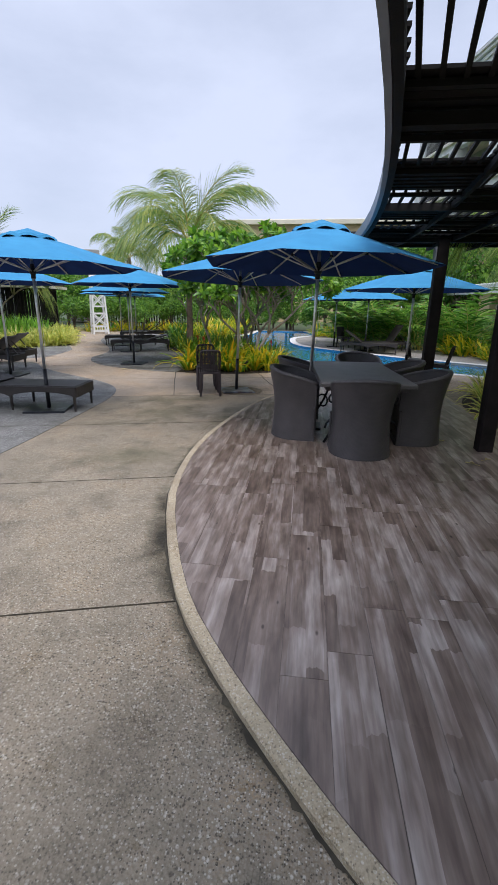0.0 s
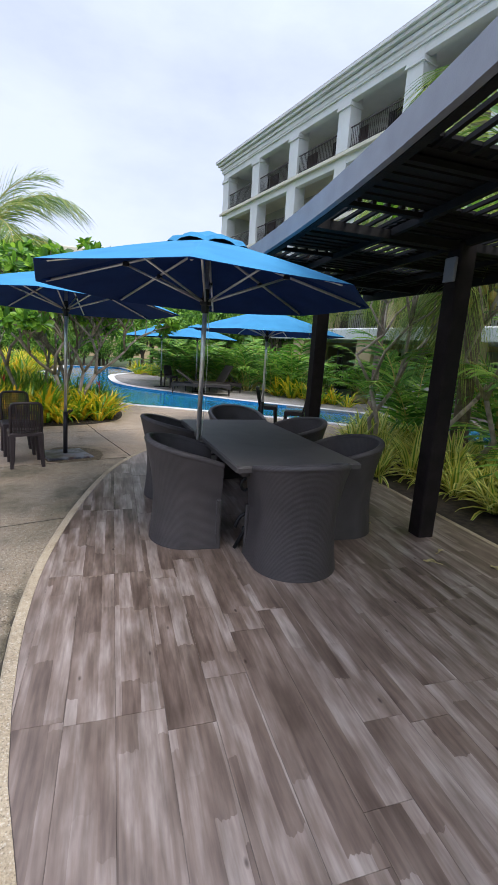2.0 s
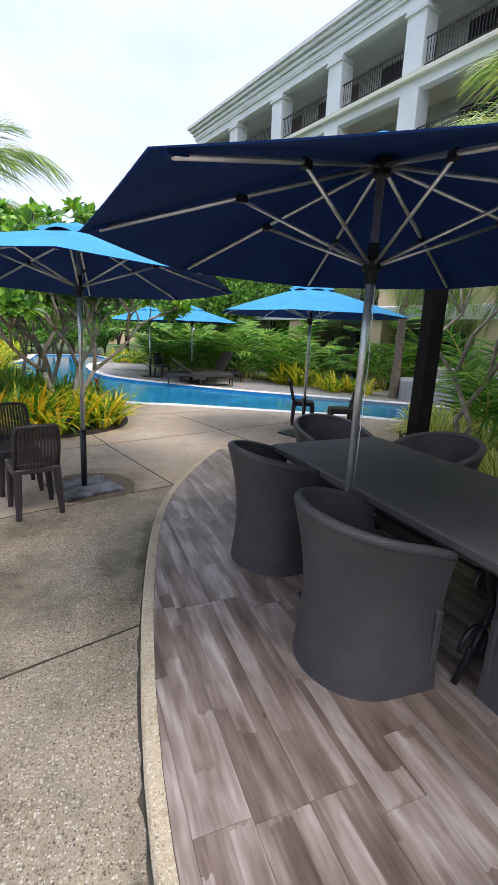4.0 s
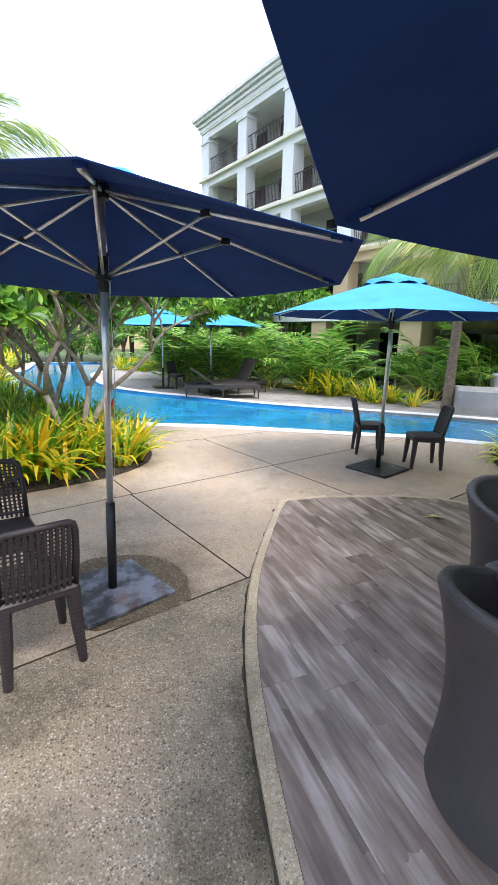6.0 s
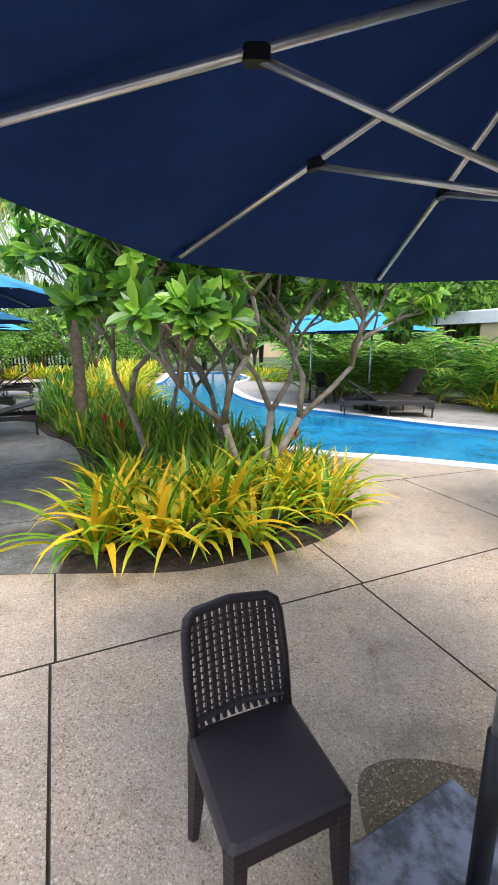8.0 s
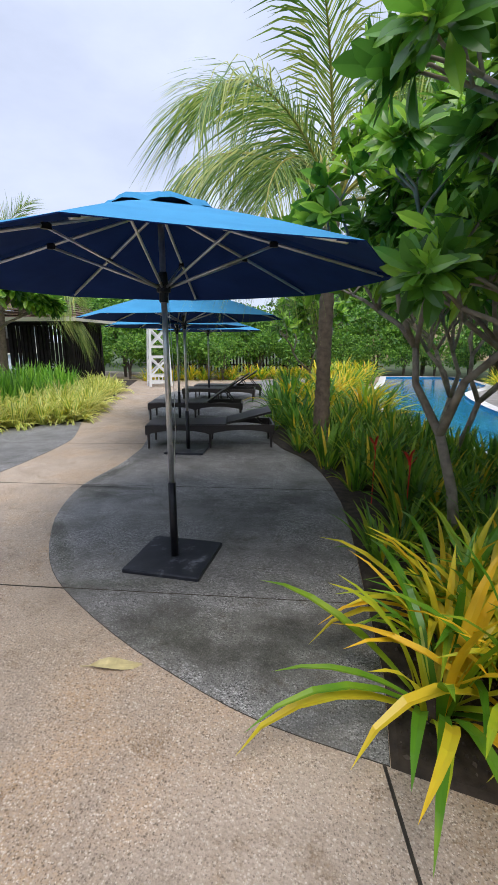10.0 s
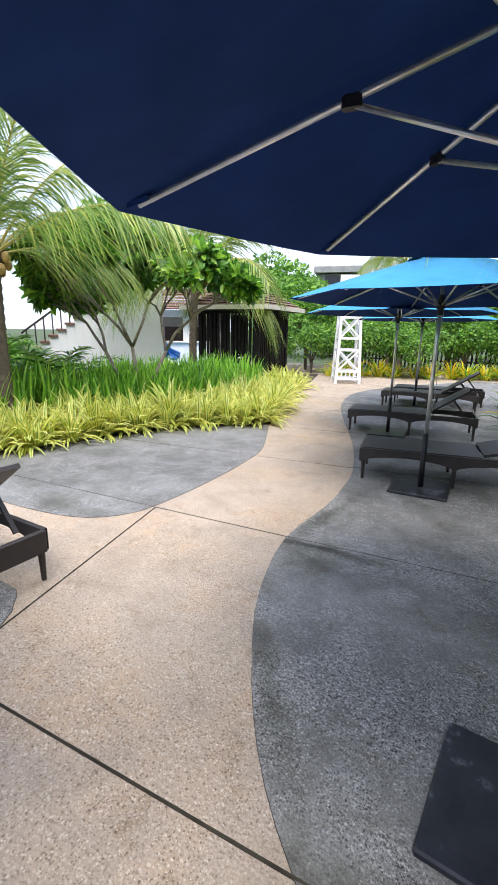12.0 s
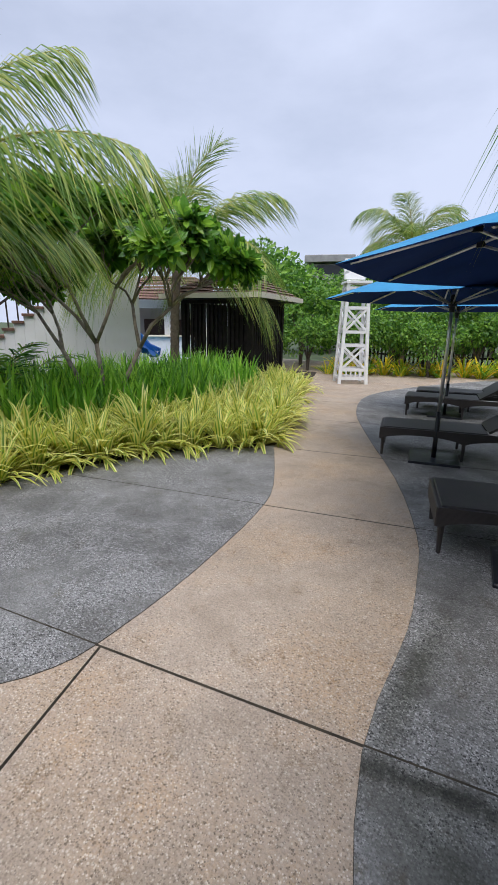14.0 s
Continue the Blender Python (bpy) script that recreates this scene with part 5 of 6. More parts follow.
# ---- small things ----
def leaf_flat(m, label, L=0.22, W=0.07):
    gg = Geo()
    n = 7
    vs = []
    for k in range(n):
        t = k / (n - 1)
        w = W * math.sin(math.pi * min(1, t * 0.98 + 0.01)) ** 0.8
        vs += [(t * L, -w / 2, 0.012 + 0.012 * math.sin(t * 5)), (t * L, 0, 0.006 + 0.010 * math.sin(t * 4)), (t * L, w / 2, 0.014 + 0.012 * math.sin(t * 6))]
    gg.add(vs, [f for k in range(n - 1) for f in ((3 * k, 3 * k + 3, 3 * k + 4, 3 * k + 1), (3 * k + 1, 3 * k + 4, 3 * k + 5, 3 * k + 2))])
    gg.tube([(-0.05, 0.004, 0.006), (0, 0, 0.008), (L * 0.95, 0, 0.008)], 0.003, 4)
    return single("fallen_leaf", gg, M_DRY, m, label, "leaf", "fallen leaves")

# ---- plants ----
rnd = random.Random(7)


def blade(gg, o, az, L, W, lift, droop, segs=5, mids=None, twist=0.0, mi=0, tipw=0.0):
    """A strap leaf from o: lift is its first angle over the ground, droop the angle lost along it."""
    x, y, z = o
    rows, el = [], lift
    step = L / segs
    for k in range(segs + 1):
        t = k / segs
        w = W * (0.55 + 0.9 * t if t < 0.4 else 0.91 * (1 - ((t - 0.4) / 0.6) ** 2.2) + tipw)
        sx, sy = -math.sin(az) * w / 2, math.cos(az) * w / 2
        fold = w * 0.22
        rows.append(((x - sx, y - sy, z + fold), (x - sx * 0.34, y - sy * 0.34, z + fold * 0.25), (x + sx * 0.34, y + sy * 0.34, z + fold * 0.25), (x + sx, y + sy, z + fold), (x, y, z)))
        x += math.cos(az) * math.cos(el) * step
        y += math.sin(az) * math.cos(el) * step
        z += math.sin(el) * step
        el -= droop / segs * (0.5 + t)
        az += twist / segs
    if mids is None:
        vs = [p for r in rows for p in (r[0], r[4], r[3])]
        gg.add(vs, [f for k in range(segs) for f in ((3 * k, 3 * k + 1, 3 * k + 4, 3 * k + 3), (3 * k + 1, 3 * k + 2, 3 * k + 5, 3 * k + 4))], mi)
    else:
        vs = [p for r in rows for p in r[:4]]
        gg.add(vs, [f for k in range(segs) for f in ((4 * k, 4 * k + 1, 4 * k + 5, 4 * k + 4), (4 * k + 2, 4 * k + 3, 4 * k + 7, 4 * k + 6))], 0)
        gg.add([p for r in rows for p in r[1:3]], [(2 * k, 2 * k + 1, 2 * k + 3, 2 * k + 2) for k in range(segs)], 1)


def clump(seed, n, L, W, mids=None, spread=0.08, lo=35, hi=85, droop=95):
    r, gg = random.Random(seed), Geo()
    for k in range(n):
        a = r.uniform(0, 2 * math.pi)
        rr = spread * math.sqrt(r.random())
        el = radians(r.uniform(lo, hi))
        blade(gg, (rr * math.cos(a), rr * math.sin(a), 0.0), a + r.uniform(-0.5, 0.5), L * r.uniform(0.65, 1.12), W * r.uniform(0.75, 1.15), el, radians(droop) * r.uniform(0.55, 1.15) * (1.25 - el / 2), 5, mids, r.uniform(-0.5, 0.5))
    return gg


gold_m = [clump(10 + k, 34, 0.92, 0.068, None, 0.12, 38, 84, 120).mesh("leaves", M_GOLD) for k in range(4)]
def clump_leaves(seed, n, L, W, spread, lo, hi, droop):
    """The blades of a clump, one mesh each."""
    r, out = random.Random(seed), []
    for k in range(n):
        gg = Geo()
        a = r.uniform(0, 2 * math.pi)
        rr = spread * math.sqrt(r.random())
        el = radians(r.uniform(lo, hi))
        blade(gg, (rr * math.cos(a), rr * math.sin(a), 0.0), a + r.uniform(-0.5, 0.5), L * r.uniform(0.65, 1.12), W * r.uniform(0.75, 1.15), el, radians(droop) * r.uniform(0.55, 1.15) * (1.25 - el / 2), 6, None, r.uniform(-0.5, 0.5))
        out.append(gg.mesh("leaf", M_GOLD_LEAF))
    return out


gold_leaves = [clump_leaves(10 + k, 34, 0.92, 0.068, 0.12, 38, 84, 120) for k in range(4)]
gogr_m = [clump(30 + k, 32, 0.62, 0.050, None, 0.12, 45, 86, 85).mesh("leaves", M_GOLDGREEN) for k in range(4)]
spider_m = [clump(50 + k, 44, 0.70, 0.066, True, 0.06, 18, 86, 125).mesh("leaves", [M_VAR_EDGE, M_VAR_MID]) for k in range(4)]
lily_m = [clump(70 + k, 34, 0.85, 0.062, None, 0.12, 35, 86, 80).mesh("leaves", M_ARECA) for k in range(3)]


def plant(name, mesh, x, y, s, label, category, group, z=0.006):
    ob = new(name, mesh)
    ob.matrix_world = pose(x, y, z, 0, 0, rnd.uniform(0, 360)) @ Matrix.Diagonal((s, s, s * rnd.uniform(0.9, 1.15), 1))
    return tagged(ob, label, category, group)


def scatter(poly, step, jitter, seed, keep=None):
    """Places inside a plan polygon, on a shaken grid."""
    r = random.Random(seed)
    xs, ys = [p[0] for p in poly], [p[1] for p in poly]
    y = min(ys)
    out = []
    while y < max(ys):
        x = min(xs)
        while x < max(xs):
            q = (x + r.uniform(-jitter, jitter), y + r.uniform(-jitter, jitter))
            if inside(*q, poly) and (keep is None or keep(*q)):
                out.append(q)
            x += step
        y += step
    return out


# the middle bed: golden clumps at its front, green-gold behind, yellow again at the far end
mid_in = inset(BED_MID, 0.12)
bits = Geo()
for x, y in scatter(inset(BED_MID, 0.03), 0.045, 0.022, 31, lambda x, y: y < 11.6):
    a, b = rnd.uniform(0.006, 0.022), rnd.uniform(0, 6.28)
    c, d = a * math.cos(b), a * math.sin(b)
    bits.add([(x - c, y - d, 0.010), (x + d * 0.6, y - c * 0.6, 0.012), (x + c, y + d, 0.010), (x - d * 0.5, y + c * 0.5, 0.011), (x, y, 0.014 + a * 0.6)], [(0, 1, 4), (1, 2, 4), (2, 3, 4), (3, 0, 4)], rnd.choice((0, 0, 1)))
single("soil_litter", bits, [M_SOIL, M_BARK_DARK], Matrix(), "loose clods and bark bits on the dark soil", "soil", kind="stuff")
for x, y in scatter(mid_in, 0.31, 0.10, 1, lambda x, y: y < 12.3 and (y < 11.5 or x > 0.1 or x < -0.9 and y < 11.2)):
    if y < 11.0:
        s = rnd.uniform(0.72, 1.0)
        t = thing("golden_strap_plant", pose(x, y, 0.006, 0, 0, rnd.uniform(0, 360)) @ Matrix.Diagonal((s, s, s * rnd.uniform(0.9, 1.15), 1)), "golden-yellow strap-leaved clump in dark soil", "plant", "golden plants of the middle bed")
        for leaf in rnd.choice(gold_leaves):
            part("leaf", leaf, None, t)
    else:
        plant("golden_strap_plant", rnd.choice(gold_m), x, y, rnd.uniform(0.72, 1.0), "golden-yellow strap-leaved clump in dark soil", "plant", "golden plants of the middle bed")
for x, y in scatter(mid_in, 0.40, 0.14, 2, lambda x, y: 11.3 <= y < 17.5 and not (y < 12.3 and (x > 0.1 or y < 11.5))):
    plant("green_strap_plant", rnd.choice(gogr_m), x, y, rnd.uniform(0.75, 1.1), "green strap-leaved clump with yellowing blades", "plant", "green plants of the middle bed")
for x, y in scatter(mid_in, 0.62, 0.2, 3, lambda x, y: y >= 17.5 and x > -3.6 - 0.05 * (y - 17.5)):
    plant("golden_strap_plant", rnd.choice(gold_m), x, y, rnd.uniform(0.9, 1.25), "bright yellow clump along the far pool edge", "plant", "golden plants of the middle bed")
for x, y in scatter(mid_in, 0.50, 0.16, 12, lambda x, y: y >= 13.2 and x < -2.45 - 0.20 * (y - 14.0) and y < 21.5):
    plant("green_lily_plant", rnd.choice(lily_m), x, y, rnd.uniform(0.75, 1.1), "dark green strap-leaved lily beside the loungers", "plant", "green lilies of the middle bed")
# the west bed: variegated clumps in front, green lilies behind
west_front = [(-9.1, 12.3), (-9.06, 13.2), (-8.95, 14.2), (-8.5, 15.65), (-7.75, 16.65), (-8.4, 18.1), (-9.0, 19.3), (-9.75, 20.9), (-10.5, 22.5), (-11.3, 22.0), (-10.5, 20.3), (-9.7, 18.3), (-9.4, 16.7), (-10.1, 14.6), (-10.3, 13.0), (-10.4, 12.0)]
for x, y in scatter(ccw(west_front), 0.38, 0.13, 4):
    plant("variegated_spider_plant", rnd.choice(spider_m), x, y, rnd.uniform(0.8, 1.1), "cream-and-green striped grassy clump edging the bed", "plant", "striped plants of the west bed")
edge = curve([(-9.08, 12.3), (-9.05, 13.2), (-8.93, 14.15), (-8.5, 15.6), (-7.68, 16.64), (-8.35, 18.1), (-8.95, 19.3)], 8)
step = 0.0
for (ax, ay), (bx, by) in zip(edge, edge[1:]):
    step += math.dist((ax, ay), (bx, by))
    if step > 0.30:
        step = 0.0
        plant("variegated_spider_plant", rnd.choice(spider_m), bx - 0.14, by - 0.05, rnd.uniform(0.7, 0.95), "cream-and-green striped clump leaning over the bed's edge", "plant", "striped plants of the west bed")
west_back = [(-10.35, 12.9), (-10.15, 14.6), (-9.5, 16.7), (-9.8, 18.3), (-10.6, 20.2), (-11.3, 21.0), (-13.0, 20.6), (-14.0, 18.0), (-14.0, 13.0)]
lily = Geo()
for x, y in scatter(ccw(west_back), 0.30, 0.10, 5):
    a, s = rnd.uniform(0, 6.28), rnd.uniform(0.85, 1.25)
    for k in range(11):
        blade(lily, (x + rnd.uniform(-.12, .12), y + rnd.uniform(-.12, .12), 0), rnd.uniform(0, 6.28), 0.92 * s * rnd.uniform(0.7, 1.1), 0.045, radians(rnd.uniform(66, 88)), radians(rnd.uniform(10, 55)), 4)
single("lily_bed", lily, M_LILY, Matrix(), "dense green strap-leaved lilies filling the bed", "plants", kind="stuff")
fl = Geo()
for x, y in scatter(ccw(west_back), 1.1, 0.4, 6):
    for k in range(5):
        a = k * 1.26
        blade(fl, (x, y, 0.92), a, 0.13, 0.012, radians(40), radians(120), 3)
single("white_lily_flowers", fl, M_FLOWER_W, Matrix(), "small white spidery lily flowers above the leaves", "flowers", kind="stuff")
# the east bed: variegated clumps along the deck
for x, y in scatter(inset(BED_EAST, 0.2), 0.47, 0.15, 8, lambda x, y: y > 1.5 and x < 6.2 and (x < 5.2 or y > 6)):
    plant("variegated_spider_plant", rnd.choice(spider_m), x, y, rnd.uniform(0.8, 1.1), "cream-and-green striped grassy clump beside the deck", "plant", "striped plants of the east bed")
# yellow clumps across the pool
for poly, seed in (([(7.6, 13.9), (8.4, 14.3), (7.2, 17.2), (6.2, 17.6), (6.6, 16.4)], 9), ([(1.6, 25.5), (3.3, 25.3), (3.6, 26.9), (2.0, 27.0)], 10), ([(-11.5, 25.2), (-4.0, 29.5), (-4.4, 30.4), (-12.0, 26.0)], 11)):
    for x, y in scatter(ccw(poly), 0.55, 0.15, seed):
        plant("golden_strap_plant", rnd.choice(gold_m), x, y, rnd.uniform(0.8, 1.15), "yellow strap-leaved clump across the pool", "plant", "golden plants across the pool", -0.06)


def broad_leaf(gg, o, d, up, L, W, mi=0):
    """An oval leaf from o along d, folded a little along its rib."""
    side = d.cross(up)
    if side.length < 1e-3:
        side = Vector((1, 0, 0))
    side.normalize()
    nrm = side.cross(d).normalized()
    vs = []
    for t, w in ((0.0, 0.06), (0.28, 0.62), (0.58, 1.0), (0.82, 0.72), (1.0, 0.06)):
        c = o + d * (L * t) - nrm * (0.16 * L * t * t)
        e = side * (W * w / 2)
        vs += [c - e + nrm * (W * w * 0.14), c, c + e + nrm * (W * w * 0.14)]
    gg.add(vs, [f for k in range(4) for f in ((3 * k, 3 * k + 1, 3 * k + 4, 3 * k + 3), (3 * k + 1, 3 * k + 2, 3 * k + 5, 3 * k + 4))], mi)


def frangipani(name, m, seed, stems, height, reach, label, per=13, leaf=0.27, depth=4, width=0.085, shrink=(0.62, 0.88), forks=0.35, bend=0.12, rad=0.046):
    """A frangipani: forking pale limbs, a rosette of long leaves on each tip."""
    r = random.Random(seed)
    tree = thing(name, m, label, "tree", "frangipani trees")
    wood, leaves, tips = Geo(), Geo(), []

    def grow(p, d, L, rad, lev):
        q = p + d * L
        sway = Vector((r.uniform(-bend, bend), r.uniform(-bend, bend), 0.05)) * L
        wood.tube([p, p.lerp(q, 0.5) + sway, q], [rad, rad * 0.86, rad * 0.76], 8 if lev < 2 else 6)
        if lev == depth:
            tips.append((q, d))
            return
        for k in range(3 if (lev in (1, 2) or r.random() < forks) else 2):
            a, sp = r.uniform(0, 6.28), r.uniform(0.45, 0.85)
            nd = (d + Vector((math.cos(a), math.sin(a), 0)) * sp * reach + Vector((0, 0, 0.12))).normalized()
            if nd.z < 0.12:
                nd.z = 0.15
                nd.normalize()
            grow(q, nd, L * r.uniform(*shrink), rad * 0.72, lev + 1)
    for bx, by, dx, dy in stems:
        grow(Vector((bx, by, -0.03)), Vector((dx, dy, 1)).normalized(), height * 0.34, rad, 0)
    for q, d in tips:
        for k in range(per):
            a = 2.4 * k + r.uniform(-.25, .25)
            ref = Vector((0, 0, 1)) if abs(d.z) < 0.9 else Vector((1, 0, 0))
            s1 = d.cross(ref).normalized()
            s2 = d.cross(s1)
            el = r.uniform(-0.25, 0.95) if k > 3 else r.uniform(0.7, 1.3)
            ld = (s1 * math.cos(a) + s2 * math.sin(a)) * math.cos(el) + d * math.sin(el)
            broad_leaf(leaves, q - d * r.uniform(0, 0.09), ld.normalized(), d, leaf * r.uniform(0.65, 1.1), width * r.uniform(0.8, 1.15))
    part("trunk", wood, M_BARK, tree, "pale forking limbs", True)
    part("crown", leaves, M_FRANGI, tree, "rosettes of long glossy leaves")
    return tree


frangipani("frangipani_tree", pose(0.09, 11.85, 0), 3, [(0, 0, -0.42, -0.12), (0.07, 0.05, 0.10, 0.22), (0.10, -0.04, 0.34, 0.02)], 2.80, 1.22, "leaning frangipani with pale trunks in the middle bed", 18, 0.24, 5, 0.088)
frangipani("frangipani_tree", pose(-1.09, 12.45, 0), 5, [(0, 0, -0.20, 0.0)], 2.90, 1.20, "frangipani with curved pale trunk in the middle bed", 18, 0.24, 5, 0.088)
frangipani("frangipani_tree", pose(-0.2, 13.3, 0), 21, [(0, 0, 0.12, 0.05), (0.08, 0.05, -0.22, 0.12)], 2.95, 1.12, "full-crowned frangipani deeper in the middle bed", 18, 0.23, 5, 0.08)
frangipani("frangipani_tree", pose(-0.9, 15.3, 0), 8, [(0, 0, 0.05, 0.1), (0.1, 0.05, 0.3, -0.1)], 2.7, 1.1, "frangipani by the pool edge", 12, 0.28, 4, 0.09)
frangipani("frangipani_tree", pose(-3.6, 21.5, 0), 18, [(0, 0, 0.1, 0.1), (0.1, 0.05, -0.3, -0.1)], 2.6, 1.0, "bare-limbed frangipani behind the loungers", 10, 0.28, 4, 0.09)
frangipani("frangipani_tree", pose(-10.95, 16.15, 0), 11, [(0, 0, -0.42, -0.20), (0.25, 0.20, 0.20, 0.30), (0.1, 0.1, -0.1, 0.0)], 3.8, 1.12, "spreading frangipani over the lily bed", 20, 0.31, 5, 0.115, (0.57, 0.74), 0.8)
frangipani("frangipani_tree", pose(4.75, 7.9, 0), 13, [(0, 0, 0.25, 0.05), (0.05, 0.1, 0.02, 0.25)], 3.5, 0.8, "slender frangipani beside the pergola", 10, 0.27, 3, 0.085, (0.72, 0.95), 0.1, 0.30, 0.04)
frangipani("frangipani_tree", pose(5.1, 6.6, 0), 14, [(0, 0, 0.30, 0.1), (0.1, 0.0, 0.05, -0.2)], 3.5, 0.8, "slender frangipani in the shade of the pergola", 10, 0.27, 3, 0.085, (0.72, 0.95), 0.1, 0.30, 0.04)
frangipani("frangipani_tree", pose(5.6, 4.9, 0), 15, [(0, 0, 0.1, 0.1), (0.1, 0.0, 0.3, -0.2)], 3.6, 0.8, "forking frangipani behind the striped plants", 10, 0.27, 3, 0.085, (0.72, 0.95), 0.1, 0.30, 0.04)


def frond(ribs, leaves, o, az, el, L, r, n=44, leaf=0.62, droop=1.5, hang=0.55, wide=0.026, out=0.55):
    """A feather leaf: a bent rib and two rows of leaflets."""
    p, pts, dirs = Vector(o), [], []
    steps = 14
    for k in range(steps + 1):
        d = Vector((math.cos(az) * math.cos(el), math.sin(az) * math.cos(el), math.sin(el)))
        pts.append(p.copy())
        dirs.append(d)
        p = p + d * (L / steps)
        el -= droop / steps * (0.35 + 1.3 * k / steps)
    ribs.tube(pts, [0.026 * L / 3 * (1 - 0.85 * k / steps) for k in range(steps + 1)], 5, caps=False)
    for k in range(n):
        t = 0.14 + 0.86 * k / n
        i = min(steps - 1, int(t * steps))
        q = pts[i].lerp(pts[i + 1], t * steps - i)
        d = dirs[i]
        side = d.cross(Vector((0, 0, 1))).normalized()
        up = side.cross(d)
        ll = leaf * (0.45 + 1.1 * math.sin(math.pi * min(1, t * 0.92 + 0.08)) ** 0.7) / 1.4 * r.uniform(0.75, 1.15)
        for sg in (-1, 1):
            if r.random() < 0.10:
                continue
            q = q + d * r.uniform(-0.5, 0.5) * L * 0.86 / n
            ld = (side * sg * out + d * r.uniform(0.55, 0.9) + up * r.uniform(-0.15, 0.25)).normalized()
            w = wide * L / 3 * r.uniform(0.7, 1.2)
            a0 = q
            b0, c0, e0 = [q + ld * (ll * f) - Vector((0, 0, hang * ll * 0.62 * f * f)) for f in (0.38, 0.72, 1.0)]
            wv = d * (w / 2)
            leaves.add([a0 - wv, a0 + wv, b0 - wv, b0 + wv, c0 - wv * 0.7, c0 + wv * 0.7, e0], [(0, 1, 3, 2), (2, 3, 5, 4), (4, 5, 6)])


def coconut_palm(m, seed, trunk, L, fronds, label, nuts=True, lean=(0.0, 0.0), rad=0.12, sag=1.0):
    r = random.Random(seed)
    tree = thing("coconut_palm", m, label, "palm", "coconut palms")
    w = Geo()
    pts, rr = [], []
    for k in range(int(trunk * 14) + 1):
        t = k / int(trunk * 14)
        pts.append((lean[0] * t ** 3, lean[1] * t ** 3, -0.12 + (trunk + 0.12) * t))
        rr.append(rad * (1.25 - 0.35 * min(1, t * 3)) * (1.05 if k % 2 else 0.95))
    w.tube(pts, rr, 12)
    part("trunk", w, M_PALMTRUNK, tree, "ringed grey-brown trunk", True)
    top = Vector(pts[-1])
    ribs, lv = Geo(), Geo()
    for k in range(fronds):
        az = 2.399 * k + r.uniform(-.2, .2)
        t = k / fronds
        el = radians(86 - 70 * t + r.uniform(-8, 8))
        frond(ribs, lv, top + Vector((math.cos(az), math.sin(az), 0)) * 0.06, az, el, L * r.uniform(0.8, 1.12), r, 116, 0.36 * L, (1.45 + 0.95 * r.random() + 0.7 * t) * sag, 0.5 + 1.3 * t + r.uniform(-0.1, 0.4), 0.023, 0.36 + 0.24 * t)
    part("frond_ribs", ribs, M_PALMRIB, tree, "yellow-green frond ribs")
    part("fronds", lv, M_PALM, tree, "arching feathery fronds")
    if nuts:
        for k in range(9):
            a = k * 0.73
            c = top + Vector((math.cos(a) * 0.24, math.sin(a) * 0.22, -0.02 - 0.09 * (k % 3)))
            g2 = Geo()
            g2.tube([c + Vector((0, 0, h)) for h in (-0.085, -0.06, 0.0, 0.06, 0.085)], [0.015, 0.048, 0.064, 0.046, 0.012], 9)
            part("coconut", g2, M_COCONUT, tree, "", True)
        sh = Geo()
        for k in range(10):
            a = k * 0.63
            sh.tube([top + Vector((math.cos(a) * 0.08, math.sin(a) * 0.08, -0.28)), top + Vector((math.cos(a) * 0.2, math.sin(a) * 0.2, 0.1))], [0.05, 0.035], 6)
        part("leaf_sheath", sh, M_BARK_DARK, tree, "brown fibrous leaf bases")
    return tree


coconut_palm(pose(-10.65, 13.45, 0, 0, 0, 35), 2, 2.65, 2.75, 17, "young coconut palm with yellow nuts behind the striped bed", True, (0.03, 0.0), 0.14, 0.48)
coconut_palm(pose(-2.60, 15.75, 0), 4, 3.5, 3.2, 17, "tall coconut palm in the middle bed", False, (0.06, 0.06), 0.115, 0.95)
coconut_palm(pose(-13.1, 20.1, 0), 6, 2.9, 3.2, 17, "yellowish coconut palm beside the slatted hut", False, (0.05, 0.1), 0.13, 0.8)
coconut_palm(pose(-10.4, 30.2, -0.1), 9, 4.6, 2.6, 16, "coconut palm behind the lifeguard tower", False, (0, 0), 0.13)
coconut_palm(pose(8.4, 13.75, -0.05), 12, 3.3, 2.7, 17, "pale-trunked coconut palm across the pool", False, (0.1, 0.1), 0.12)
coconut_palm(pose(8.0, 8.6, -0.05), 15, 4.1, 3.3, 15, "coconut palm leaning over the pergola roof", False, (-0.3, 0.1), 0.12)
coconut_palm(pose(5.8, 7.3, 0), 16, 2.6, 2.5, 14, "low coconut palm with hanging nuts in the east bed", True, (0.0, 0.1), 0.13)

# areca hedge and shrubs: a few masters, copied
def areca(seed, n, L, h):
    r = random.Random(seed)
    ribs, lv = Geo(), Geo()
    for k in range(n):
        a = r.uniform(0, 6.28)
        o = Vector((math.cos(a), math.sin(a), 0)) * 0.25 * math.sqrt(r.random())
        o.z = h * r.random() ** 1.5 * 0.5
        frond(ribs, lv, o, a + r.uniform(-.4, .4), radians(r.uniform(45, 86)), L * r.uniform(0.7, 1.1), r, 20, 0.46 * L / 1.6, 1.5, 0.5, 0.075, 0.85)
    return ribs, lv


masters = []
for sd in (1, 2, 3):
    ribs, lv = areca(sd, 17, 1.75, 0.9)
    masters.append((ribs.mesh("stems", M_PALMRIB), lv.mesh("fronds", M_ARECA)))


